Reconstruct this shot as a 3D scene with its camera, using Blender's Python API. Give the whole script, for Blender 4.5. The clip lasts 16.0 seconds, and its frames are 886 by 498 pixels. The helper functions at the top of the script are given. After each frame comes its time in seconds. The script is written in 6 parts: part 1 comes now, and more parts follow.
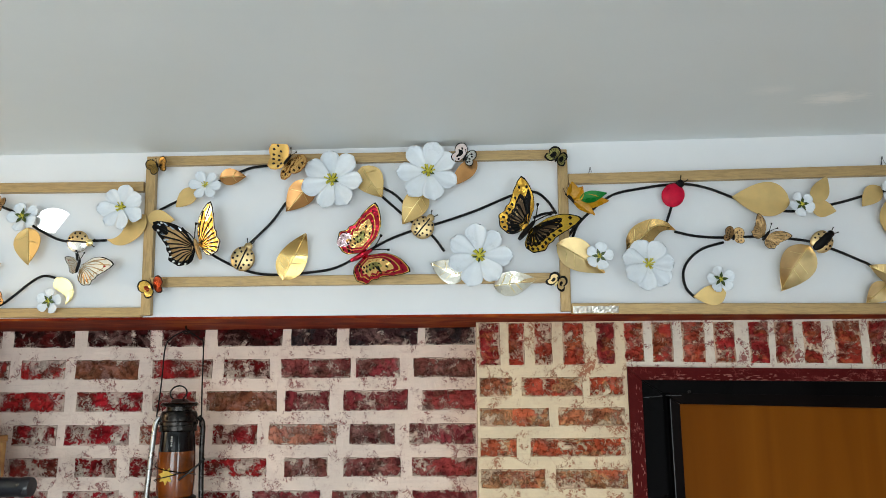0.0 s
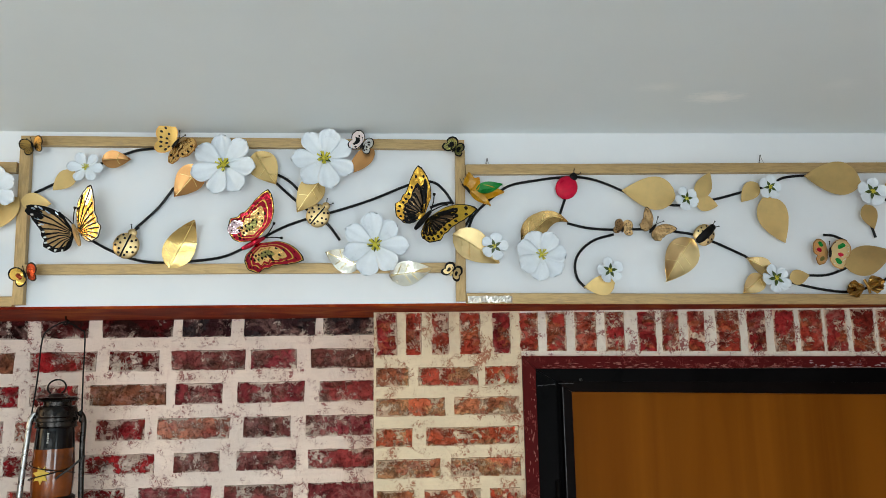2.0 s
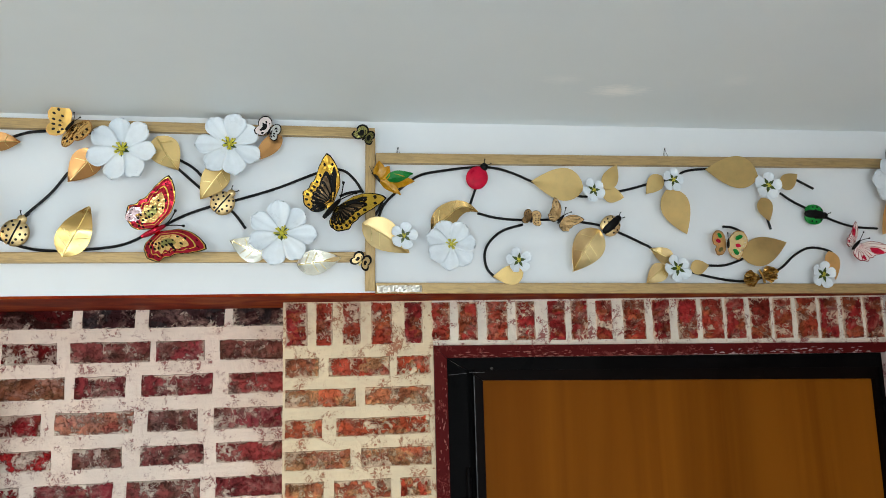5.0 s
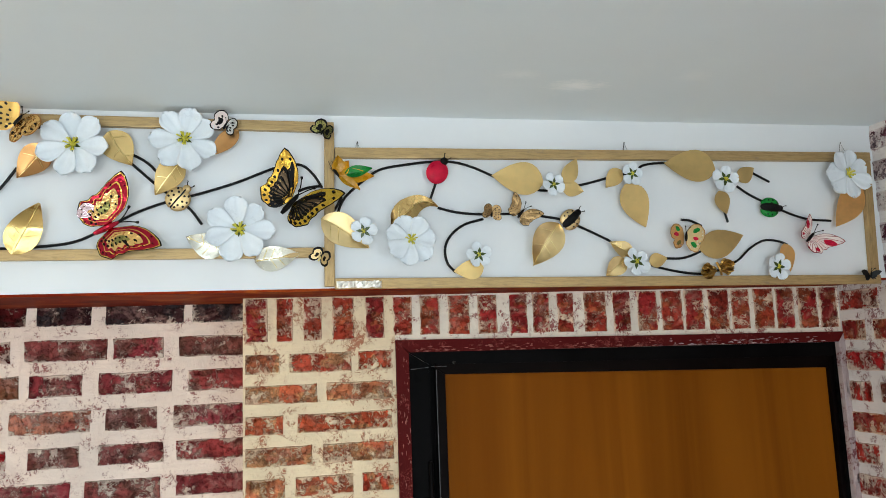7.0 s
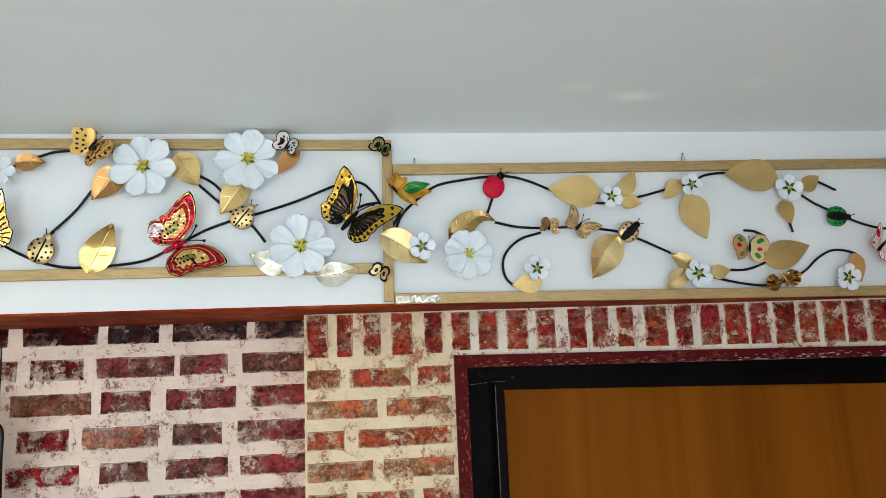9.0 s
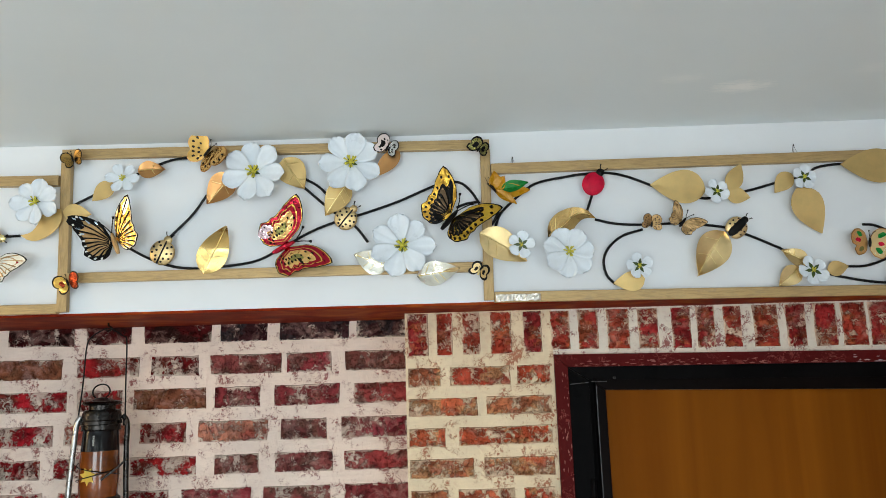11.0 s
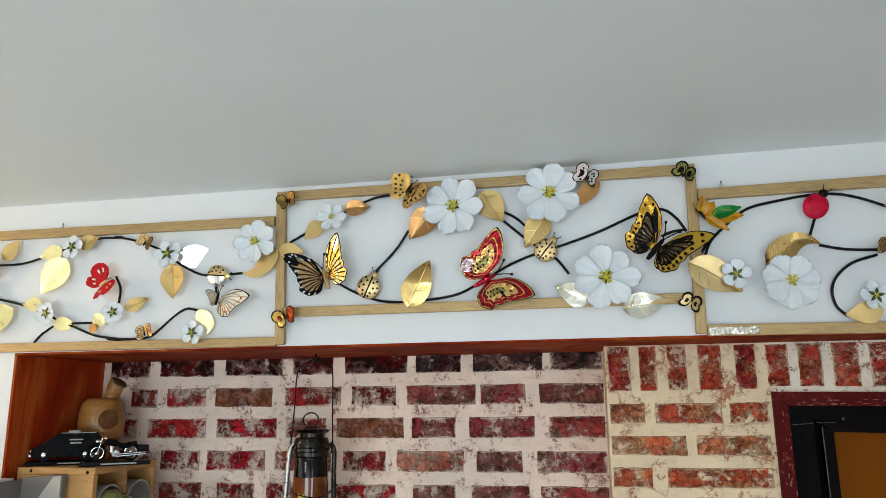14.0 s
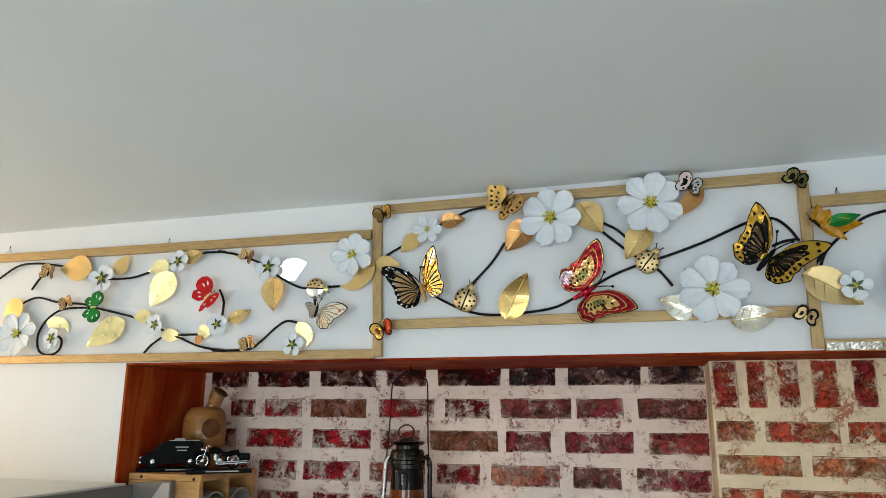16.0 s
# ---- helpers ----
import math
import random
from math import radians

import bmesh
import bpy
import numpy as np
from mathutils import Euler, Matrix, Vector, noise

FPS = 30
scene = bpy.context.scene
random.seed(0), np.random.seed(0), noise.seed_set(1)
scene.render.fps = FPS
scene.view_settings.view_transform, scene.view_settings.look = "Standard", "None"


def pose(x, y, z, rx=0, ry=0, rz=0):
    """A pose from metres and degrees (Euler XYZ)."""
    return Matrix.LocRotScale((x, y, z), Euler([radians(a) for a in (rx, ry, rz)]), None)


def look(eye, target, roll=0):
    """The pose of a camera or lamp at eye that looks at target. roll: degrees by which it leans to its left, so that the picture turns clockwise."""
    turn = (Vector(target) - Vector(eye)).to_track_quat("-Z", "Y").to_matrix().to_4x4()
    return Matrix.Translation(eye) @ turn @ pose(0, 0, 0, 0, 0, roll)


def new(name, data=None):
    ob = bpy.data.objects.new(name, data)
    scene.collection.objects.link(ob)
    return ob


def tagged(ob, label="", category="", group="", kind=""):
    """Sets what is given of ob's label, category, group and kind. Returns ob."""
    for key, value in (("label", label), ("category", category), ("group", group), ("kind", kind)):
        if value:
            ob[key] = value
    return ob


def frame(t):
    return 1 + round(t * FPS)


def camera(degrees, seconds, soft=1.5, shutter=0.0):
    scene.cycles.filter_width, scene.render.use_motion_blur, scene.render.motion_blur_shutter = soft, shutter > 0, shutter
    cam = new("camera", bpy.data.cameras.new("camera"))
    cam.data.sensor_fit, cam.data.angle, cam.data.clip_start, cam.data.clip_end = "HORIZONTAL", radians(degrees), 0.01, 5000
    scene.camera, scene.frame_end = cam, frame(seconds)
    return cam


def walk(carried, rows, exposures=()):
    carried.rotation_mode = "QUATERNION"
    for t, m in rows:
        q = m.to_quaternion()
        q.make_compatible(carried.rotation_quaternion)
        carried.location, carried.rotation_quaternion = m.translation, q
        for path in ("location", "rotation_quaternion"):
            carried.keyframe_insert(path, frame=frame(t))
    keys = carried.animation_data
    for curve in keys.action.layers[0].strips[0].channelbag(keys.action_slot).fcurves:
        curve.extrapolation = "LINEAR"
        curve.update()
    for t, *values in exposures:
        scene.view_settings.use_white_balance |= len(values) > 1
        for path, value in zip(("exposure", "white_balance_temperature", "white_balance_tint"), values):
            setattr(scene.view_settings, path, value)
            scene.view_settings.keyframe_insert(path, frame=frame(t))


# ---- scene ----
cam = camera(63.54, 16.0, soft=0.1)
# seconds, place, then yaw, pitch and roll in degrees
PATH = [
    (0, 0.0009, 0.2639, 2.0738, 1.950, 10.029, -0.388),
    (0.5, 0.0095, 0.2645, 2.0780, 0.061, 9.602, -0.664),
    (1, 0.0217, 0.2681, 2.0712, -1.392, 9.907, -1.057),
    (1.5, 0.0324, 0.2683, 2.0706, -2.640, 9.617, -1.057),
    (2, 0.0358, 0.2716, 2.0701, -4.718, 9.338, -0.919),
    (2.5, 0.0411, 0.2747, 2.0660, -5.059, 9.204, -0.857),
    (3, 0.0462, 0.2753, 2.0705, -5.356, 8.886, -0.979),
    (3.5, 0.0574, 0.2733, 2.0655, -6.471, 9.307, -1.198),
    (4, 0.0623, 0.2688, 2.0683, -7.084, 8.792, -1.358),
    (4.5, 0.0717, 0.2722, 2.0617, -8.771, 9.011, -1.404),
    (5, 0.0766, 0.2722, 2.0679, -9.979, 8.493, -1.478),
    (5.2, 0.0804, 0.2747, 2.0615, -10.399, 8.479, -1.495),
    (7.3, 0.0979, 0.2672, 2.0775, -12.157, 7.513, -2.122),
    (7.5, 0.0970, 0.2655, 2.0734, -11.977, 7.803, -2.232),
    (8, 0.1010, 0.2611, 2.0731, -11.432, 8.354, -2.504),
    (8.5, 0.0963, 0.2662, 2.0724, -9.767, 8.883, -2.376),
    (9, 0.0834, 0.2690, 2.0648, -8.188, 9.452, -2.348),
    (9.5, 0.0719, 0.2707, 2.0682, -5.968, 9.109, -2.449),
    (9.7, 0.0706, 0.2718, 2.0625, -4.701, 9.583, -2.286),
    (11.8, 0.0461, 0.2636, 2.0579, 0.972, 10.197, -1.582),
    (12, 0.0383, 0.2652, 2.0668, 1.979, 10.398, -1.487),
    (12.5, 0.0277, 0.2735, 2.0655, 4.883, 9.933, -1.380),
    (13, 0.0078, 0.2790, 2.0676, 7.204, 9.683, -1.223),
    (13.5, -0.0058, 0.2750, 2.0753, 8.818, 11.044, -0.555),
    (14, -0.0205, 0.2711, 2.0747, 10.896, 12.112, -0.589),
    (14.5, -0.0308, 0.2682, 2.0817, 11.978, 12.634, -0.111),
    (15, -0.0410, 0.2675, 2.0837, 12.729, 12.840, -0.125),
    (15.5, -0.0528, 0.2686, 2.0811, 14.332, 12.554, -0.119),
    (16, -0.0617, 0.2667, 2.0797, 16.777, 12.943, 0.250),
]
walk(cam, [(t, pose(x, y, z, 90, 0, yaw) @ pose(0, 0, 0, pitch, 0, 0) @ pose(0, 0, 0, 0, 0, roll)) for t, x, y, z, yaw, pitch, roll in PATH],
     exposures=[(0.0, -0.20), (5.0, -0.05), (8.0, -0.01), (12.0, -0.18), (14.0, -0.30), (16.0, -0.50)])

# ---- light ----
world = bpy.data.worlds.new("world")
scene.world = world
world.use_nodes = True
sky = world.node_tree.nodes.new("ShaderNodeTexSky")
sky.sky_type, sky.sun_disc = "NISHITA", False
sky.sun_elevation, sky.sun_rotation = radians(35), radians(200)
world.node_tree.links.new(sky.outputs[0], world.node_tree.nodes["Background"].inputs[0])
world.node_tree.nodes["Background"].inputs[1].default_value = 0.08


def area_lamp(name, eye, target, wide, high, watts, colour):
    lamp = bpy.data.lights.new(name, "AREA")
    lamp.shape, lamp.size, lamp.size_y, lamp.energy, lamp.color = "RECTANGLE", wide, high, watts, colour
    ob = new(name, lamp)
    ob.matrix_world = look(eye, target)
    return ob


# the daylight of the window behind the camera, and the warm ceiling lamp of the kitchen
area_lamp("window_daylight", (-0.8, -2.72, 1.55), (-0.8, 0, 1.55), 1.7, 1.15, 53, (0.81, 0.92, 0.98))
# two fill lamps in unseen side windows, added to brighten niche and left wall
area_lamp("right_fill", (1.32, -1.5, 1.55), (0, -1.5, 1.55), 1.15, 1.15, 42, (0.775, 0.90, 0.965))
area_lamp("side_fill", (-2.78, -0.5, 1.55), (0, -0.5, 1.55), 1.1, 1.15, 9, (0.88, 0.96, 1.0))
bulb = bpy.data.lights.new("ceiling_bulb", "POINT")
bulb.energy, bulb.color, bulb.shadow_soft_size = 25, (1.0, 0.68, 0.34), 0.07
new("ceiling_bulb", bulb).location = (-2.3, 0.75, 2.2)


# ---- materials ----
def shader(name, rough=0.5, metal=0.0, coat=0.0, gloss=0.5):
    m = bpy.data.materials.new(name)
    m.use_nodes = True
    b = m.node_tree.nodes["Principled BSDF"]
    b.inputs["Roughness"].default_value, b.inputs["Metallic"].default_value = rough, metal
    b.inputs["Coat Weight"].default_value, b.inputs["Specular IOR Level"].default_value = coat, gloss
    return m, m.node_tree.nodes, m.node_tree.links, b


def noise_at(nodes, links, scale, detail=5, rough=0.6, distort=0.0, stretch=(1, 1, 1), local=False):
    tex = nodes.new("ShaderNodeTexNoise")
    tex.inputs["Scale"].default_value, tex.inputs["Detail"].default_value = scale, detail
    tex.inputs["Roughness"].default_value, tex.inputs["Distortion"].default_value = rough, distort
    mapping = nodes.new("ShaderNodeMapping")
    mapping.inputs["Scale"].default_value = stretch
    if local:
        links.new(nodes.new("ShaderNodeTexCoord").outputs["Object"], mapping.inputs["Vector"])
    else:
        links.new(nodes.new("ShaderNodeNewGeometry").outputs["Position"], mapping.inputs["Vector"])
    links.new(mapping.outputs[0], tex.inputs["Vector"])
    return tex


def ramp(nodes, links, source, stops):
    r = nodes.new("ShaderNodeValToRGB")
    links.new(source, r.inputs[0])
    e = r.color_ramp.elements
    while len(e) < len(stops):
        e.new(0.5)
    for el, (at, c) in zip(e, stops):
        el.position, el.color = at, (*c, 1) if len(c) == 3 else (c[0], c[0], c[0], 1)
    return r


def blend(nodes, links, fac, a, b, mode="MIX"):
    mix = nodes.new("ShaderNodeMix")
    mix.data_type, mix.blend_type = "RGBA", mode
    for socket, v in ((mix.inputs[0], fac), (mix.inputs[6], a), (mix.inputs[7], b)):
        if isinstance(v, (int, float)):
            socket.default_value = v
        elif isinstance(v, tuple):
            socket.default_value = (*v, 1)
        else:
            links.new(v, socket)
    return mix.outputs[2]


def bump(nodes, links, b, height, strength, distance=0.002):
    bm = nodes.new("ShaderNodeBump")
    bm.inputs["Strength"].default_value, bm.inputs["Distance"].default_value = strength, distance
    links.new(height, bm.inputs["Height"])
    links.new(bm.outputs[0], b.inputs["Normal"])


def plain(name, colour, rough=0.5, metal=0.0, coat=0.0, vary=0.12, scale=40, relief=0.05, local=False, rough_vary=0.1, gloss=0.5):
    """Paint, plastic or metal of one colour, with faint mottling, relief and uneven gloss."""
    m, n, l, b = shader(name, rough, metal, coat, gloss)
    fine, wide = noise_at(n, l, scale * 6, 4, local=local), noise_at(n, l, scale, 4, local=local)
    dark, light = tuple(c * (1 - vary) for c in colour), tuple(min(1, c * (1 + vary)) for c in colour)
    l.new(ramp(n, l, wide.outputs[0], [(0.3, dark), (0.7, light)]).outputs[0], b.inputs["Base Color"])
    l.new(ramp(n, l, wide.outputs[0], [(0.3, (max(0.02, rough - rough_vary),)), (0.7, (min(1, rough + rough_vary),))]).outputs[0], b.inputs["Roughness"])
    if relief:
        bump(n, l, b, fine.outputs[0], relief)
    return m


def sheet_metal(name, colour, rough, wave=0.25, dent=17):
    """Thin polished sheet with soft dents and a faint uneven tarnish."""
    m, n, l, b = shader(name, rough, 1.0)
    dents, wide = noise_at(n, l, dent, 2, 0.5), noise_at(n, l, 60, 3)
    l.new(ramp(n, l, wide.outputs[0], [(0.3, tuple(c * 0.86 for c in colour)), (0.65, colour)]).outputs[0], b.inputs["Base Color"])
    l.new(ramp(n, l, wide.outputs[0], [(0.3, (rough * 0.85,)), (0.75, (min(1, rough * 1.2),))]).outputs[0], b.inputs["Roughness"])
    bump(n, l, b, dents.outputs[0], wave, 0.01)
    return m


def math_node(nodes, links, kind, a, b=0.0, c=0.0):
    node = nodes.new("ShaderNodeMath")
    node.operation = kind
    for socket, v in zip(node.inputs, (a, b, c)):
        if isinstance(v, (int, float)):
            socket.default_value = v
        else:
            links.new(v, socket)
    return node.outputs[0]


def strokes(n, l, scale, distort, width, soft=0.045, stretch=(1, 1, 1)):
    """Ragged curly dabs, as a mask: wider and denser where the width socket is larger."""
    lace = noise_at(n, l, scale, 4, 0.6, distort, stretch).outputs[0]
    torn = noise_at(n, l, scale * 0.8, 6, 0.75).outputs[0]
    width = math_node(n, l, "ADD", width, math_node(n, l, "MULTIPLY_ADD", torn, 0.42, -0.21))
    ridge = math_node(n, l, "ABSOLUTE", math_node(n, l, "SUBTRACT", lace, 0.5))
    return ramp(n, l, math_node(n, l, "DIVIDE", math_node(n, l, "SUBTRACT", width, ridge), soft), [(0.0, (0,)), (1.0, (1,))]).outputs[0]


def brick_paint(name, tones, cream, wear, other, share):
    """Stamped brick: a tone for each piece, in part solid, in part a second colour, dabbed over with curly pale strokes that thicken at the rim."""
    m, n, l, b = shader(name, 0.6, gloss=0.05)
    chance = n.new("ShaderNodeObjectInfo").outputs["Random"]
    second = math_node(n, l, "FRACT", math_node(n, l, "MULTIPLY", chance, 7.31))
    tone = ramp(n, l, chance, [(i / (len(tones) - 1), c) for i, c in enumerate(tones)]).outputs[0]
    split = n.new("ShaderNodeSeparateXYZ")
    l.new(n.new("ShaderNodeTexCoord").outputs["Object"], split.inputs[0])
    zones = []
    for along, jump in ((2.1, 31.0), (1.5, 57.0)):
        spot = n.new("ShaderNodeCombineXYZ")
        l.new(math_node(n, l, "MULTIPLY_ADD", chance, jump, math_node(n, l, "MULTIPLY", split.outputs[0], along)), spot.inputs[0])
        l.new(math_node(n, l, "MULTIPLY", split.outputs[1], 0.55), spot.inputs[1])
        l.new(math_node(n, l, "MULTIPLY", second, 13.0), spot.inputs[2])
        zone = n.new("ShaderNodeTexNoise")
        zone.inputs["Scale"].default_value, zone.inputs["Detail"].default_value, zone.inputs["Roughness"].default_value = 1.7, 4, 0.55
        l.new(spot.outputs[0], zone.inputs["Vector"])
        zones.append(zone.outputs[0])
    cloud = noise_at(n, l, 34, 6, 0.7, 0.5).outputs[0]
    body = blend(n, l, ramp(n, l, zones[1], [(0.52, (0,)), (0.56, (share,))]).outputs[0], tone, other)
    body = blend(n, l, 0.85, body, ramp(n, l, cloud, [(0.32, (0.20, 0.18, 0.20)), (0.5, (0.95, 0.92, 0.92)), (0.68, (1.8, 1.75, 1.75))]).outputs[0], "MULTIPLY")
    rosy = tuple(0.40 * c + 0.60 * q for c, q in zip(cream, (0.42, 0.06, 0.06)))
    smear = noise_at(n, l, 30, 6, 0.7, 0.6, (1, 1, 1.4)).outputs[0]
    body = blend(n, l, ramp(n, l, math_node(n, l, "MULTIPLY_ADD", zones[0], 0.5, smear), [(0.74, (0,)), (0.92, (0.5,))]).outputs[0], body, rosy)
    nick = strokes(n, l, 150, 1.2, ramp(n, l, zones[1], [(0.35, (0.0,)), (0.65, (0.05,))]).outputs[0])
    body = blend(n, l, math_node(n, l, "MULTIPLY", nick, 0.30), body, (0.020, 0.010, 0.010))
    rim_x = math_node(n, l, "SUBTRACT", math_node(n, l, "ABSOLUTE", split.outputs[0]), 0.44)
    rim_y = math_node(n, l, "SUBTRACT", math_node(n, l, "ABSOLUTE", split.outputs[1]), 0.37)
    rim = math_node(n, l, "MAXIMUM", math_node(n, l, "MAXIMUM", rim_x, rim_y), 0.0)
    patch = noise_at(n, l, 40, 4, 0.6, 0.4).outputs[0]
    width = math_node(n, l, "MULTIPLY_ADD", patch, 0.25, math_node(n, l, "MULTIPLY_ADD", zones[0], 0.62, wear - 0.425))
    width = math_node(n, l, "MULTIPLY_ADD", rim, 1.3, width)
    mask = strokes(n, l, 78, 1.3, width)
    pale = blend(n, l, ramp(n, l, cloud, [(0.35, (0.55,)), (0.6, (0.0,))]).outputs[0], cream, rosy)
    l.new(blend(n, l, math_node(n, l, "MULTIPLY", mask, ramp(n, l, patch, [(0.35, (0.55,)), (0.6, (0.95,))]).outputs[0]), body, pale), b.inputs["Base Color"])
    bump(n, l, b, math_node(n, l, "MULTIPLY_ADD", mask, 0.5, math_node(n, l, "MULTIPLY_ADD", nick, -0.6, cloud)), 1.0, 0.005)
    return m


def mortar_paint(name, cream, stain, amount=0.07, gloss=0.2, wash=0.40):
    """Trowelled mortar or thick paint with smudges, faint drag lines and clusters of curly strokes of a second colour."""
    m, n, l, b = shader(name, 0.6, gloss=gloss)
    wide, grain = noise_at(n, l, 9, 5, 0.65).outputs[0], noise_at(n, l, 240, 5).outputs[0]
    base = ramp(n, l, wide, [(0.3, tuple(c * 0.80 for c in cream)), (0.7, cream)]).outputs[0]
    drag = noise_at(n, l, 16, 6, 0.65, 0.8, (1, 1, 9)).outputs[0]
    base = blend(n, l, 0.14, base, ramp(n, l, drag, [(0.34, (0.62, 0.58, 0.55)), (0.46, (1, 1, 1)), (0.66, (1.08, 1.08, 1.08))]).outputs[0], "MULTIPLY")
    blur = noise_at(n, l, 30, 6, 0.7, 1.2).outputs[0]
    tinted = blend(n, l, ramp(n, l, blur, [(0.54, (0,)), (0.78, (wash,))]).outputs[0], base, tuple(0.6 * c + 0.4 * q for c, q in zip(cream, stain)))
    cluster = noise_at(n, l, 22, 4, 0.6, 0.5).outputs[0]
    mask = strokes(n, l, 85, 1.4, ramp(n, l, cluster, [(0.47, (0.01,)), (0.70, (amount,))]).outputs[0])
    mask = math_node(n, l, "MULTIPLY", mask, ramp(n, l, cluster, [(0.47, (0.0,)), (0.56, (0.85,))]).outputs[0])
    l.new(blend(n, l, mask, tinted, stain), b.inputs["Base Color"])
    bump(n, l, b, math_node(n, l, "MULTIPLY_ADD", grain, 0.3, math_node(n, l, "MULTIPLY_ADD", mask, 0.7, blur)), 0.6, 0.003)
    return m


def gilded(name, light, dark):
    """Wood brushed with gold paint, its grain running along the piece."""
    m, n, l, b = shader(name, 0.42, 0.45)
    grain, wear = noise_at(n, l, 30, 8, 0.7, 0.6, (1, 9, 9), True), noise_at(n, l, 55, 6, 0.7, 0.0, (1, 3, 3), True)
    tone = ramp(n, l, grain.outputs[0], [(0.32, dark), (0.55, light)])
    worn = ramp(n, l, wear.outputs[0], [(0.56, (0,)), (0.7, (0.55,))])
    l.new(blend(n, l, worn.outputs[0], tone.outputs[0], (0.30, 0.22, 0.15)), b.inputs["Base Color"])
    l.new(ramp(n, l, grain.outputs[0], [(0.3, (0.55,)), (0.7, (0.33,))]).outputs[0], b.inputs["Roughness"])
    bump(n, l, b, grain.outputs[0], 0.3, 0.001)
    return m


def timber(name, light, dark, rough=0.35, stretch=(14, 14, 1), coat=0.2, scale=6, gloss=0.3):
    m, n, l, b = shader(name, rough, 0.0, coat, gloss)
    grain, band = noise_at(n, l, scale, 8, 0.6, 1.2, stretch, True), noise_at(n, l, scale * 0.5, 2, 0.5, 0.4, stretch, True)
    tone = ramp(n, l, grain.outputs[0], [(0.3, dark), (0.7, light)])
    l.new(blend(n, l, 0.5, tone.outputs[0], ramp(n, l, band.outputs[0], [(0.35, (0.6, 0.55, 0.5)), (0.6, (1.15, 1.1, 1.0))]).outputs[0], "MULTIPLY"), b.inputs["Base Color"])
    bump(n, l, b, grain.outputs[0], 0.06, 0.001)
    return m


def washed(name, a, b_, c):
    """Plaster washed with thin red and orange paint in broad brush strokes."""
    m, n, l, b = shader(name, 0.6, 0.0, 0.0, 0.06)
    stroke, fine = noise_at(n, l, 7, 6, 0.6, 0.8, (1.4, 1.4, 0.5)), noise_at(n, l, 150, 5)
    l.new(ramp(n, l, stroke.outputs[0], [(0.33, a), (0.5, b_), (0.68, c)]).outputs[0], b.inputs["Base Color"])
    bump(n, l, b, fine.outputs[0], 0.12)
    return m


WALL_PAINT = plain("white_wall_paint", (0.76, 0.785, 0.81), 0.55, vary=0.03, scale=5, relief=0.06)
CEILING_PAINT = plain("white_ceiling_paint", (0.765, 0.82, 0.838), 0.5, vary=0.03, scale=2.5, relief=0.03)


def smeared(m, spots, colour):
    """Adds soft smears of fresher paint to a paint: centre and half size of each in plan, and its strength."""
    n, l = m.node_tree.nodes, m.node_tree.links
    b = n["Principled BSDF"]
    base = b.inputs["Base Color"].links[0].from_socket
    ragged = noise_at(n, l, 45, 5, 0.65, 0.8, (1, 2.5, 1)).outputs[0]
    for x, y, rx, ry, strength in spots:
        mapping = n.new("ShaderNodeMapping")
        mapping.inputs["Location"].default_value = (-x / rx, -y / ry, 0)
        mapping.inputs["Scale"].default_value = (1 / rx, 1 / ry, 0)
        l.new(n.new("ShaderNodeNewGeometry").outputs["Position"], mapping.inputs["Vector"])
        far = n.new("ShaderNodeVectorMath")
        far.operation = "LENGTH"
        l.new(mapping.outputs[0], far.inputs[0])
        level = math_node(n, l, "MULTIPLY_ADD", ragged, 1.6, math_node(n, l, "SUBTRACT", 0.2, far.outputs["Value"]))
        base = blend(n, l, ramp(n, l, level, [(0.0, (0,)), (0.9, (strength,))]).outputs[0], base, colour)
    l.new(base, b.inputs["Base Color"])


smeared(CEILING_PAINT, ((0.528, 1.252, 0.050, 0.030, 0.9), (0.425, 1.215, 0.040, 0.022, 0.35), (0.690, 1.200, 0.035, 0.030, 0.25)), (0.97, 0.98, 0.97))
CREAM, DEEP_CREAM = (0.82, 0.71, 0.60), (0.82, 0.68, 0.47)
MAROON = brick_paint("maroon_brick", [(0.172, 0.0105, 0.0116), (0.344, 0.0129, 0.0198), (0.417, 0.0175, 0.0279), (0.202, 0.0490, 0.0256), (0.477, 0.0256, 0.0256), (0.269, 0.0152, 0.0210)], CREAM, 0.045, (0.172, 0.0517, 0.0310), 0.6)
DUSTY_MAROON = brick_paint("dusty_maroon_brick", [(0.211, 0.0351, 0.0374), (0.293, 0.0374, 0.0491), (0.187, 0.0643, 0.0491), (0.328, 0.0468, 0.0468), (0.176, 0.0585, 0.0527), (0.269, 0.0351, 0.0491)], CREAM, 0.0, (0.18, 0.085, 0.060), 0.6)
# next two: near-black bricks, the soffit's shade put into their colour
SHADED_MAROON = brick_paint("shaded_maroon_brick", [(0.046, 0.0060, 0.0060), (0.088, 0.0069, 0.0077), (0.057, 0.0060, 0.0069), (0.098, 0.0103, 0.0086)], CREAM, -0.03, (0.030, 0.012, 0.010), 0.8)
SHADED_CHARCOAL = brick_paint("shaded_charcoal_brick", [(0.057, 0.0258, 0.0275), (0.047, 0.0103, 0.0120), (0.038, 0.0284, 0.0318), (0.061, 0.0155, 0.0189)], CREAM, -0.03, (0.040, 0.034, 0.037), 0.8)
BROWN_BRICK = brick_paint("brown_brick", [(0.20, 0.070, 0.038), (0.25, 0.085, 0.042)], CREAM, -0.05, (0.32, 0.16, 0.085), 0.5)
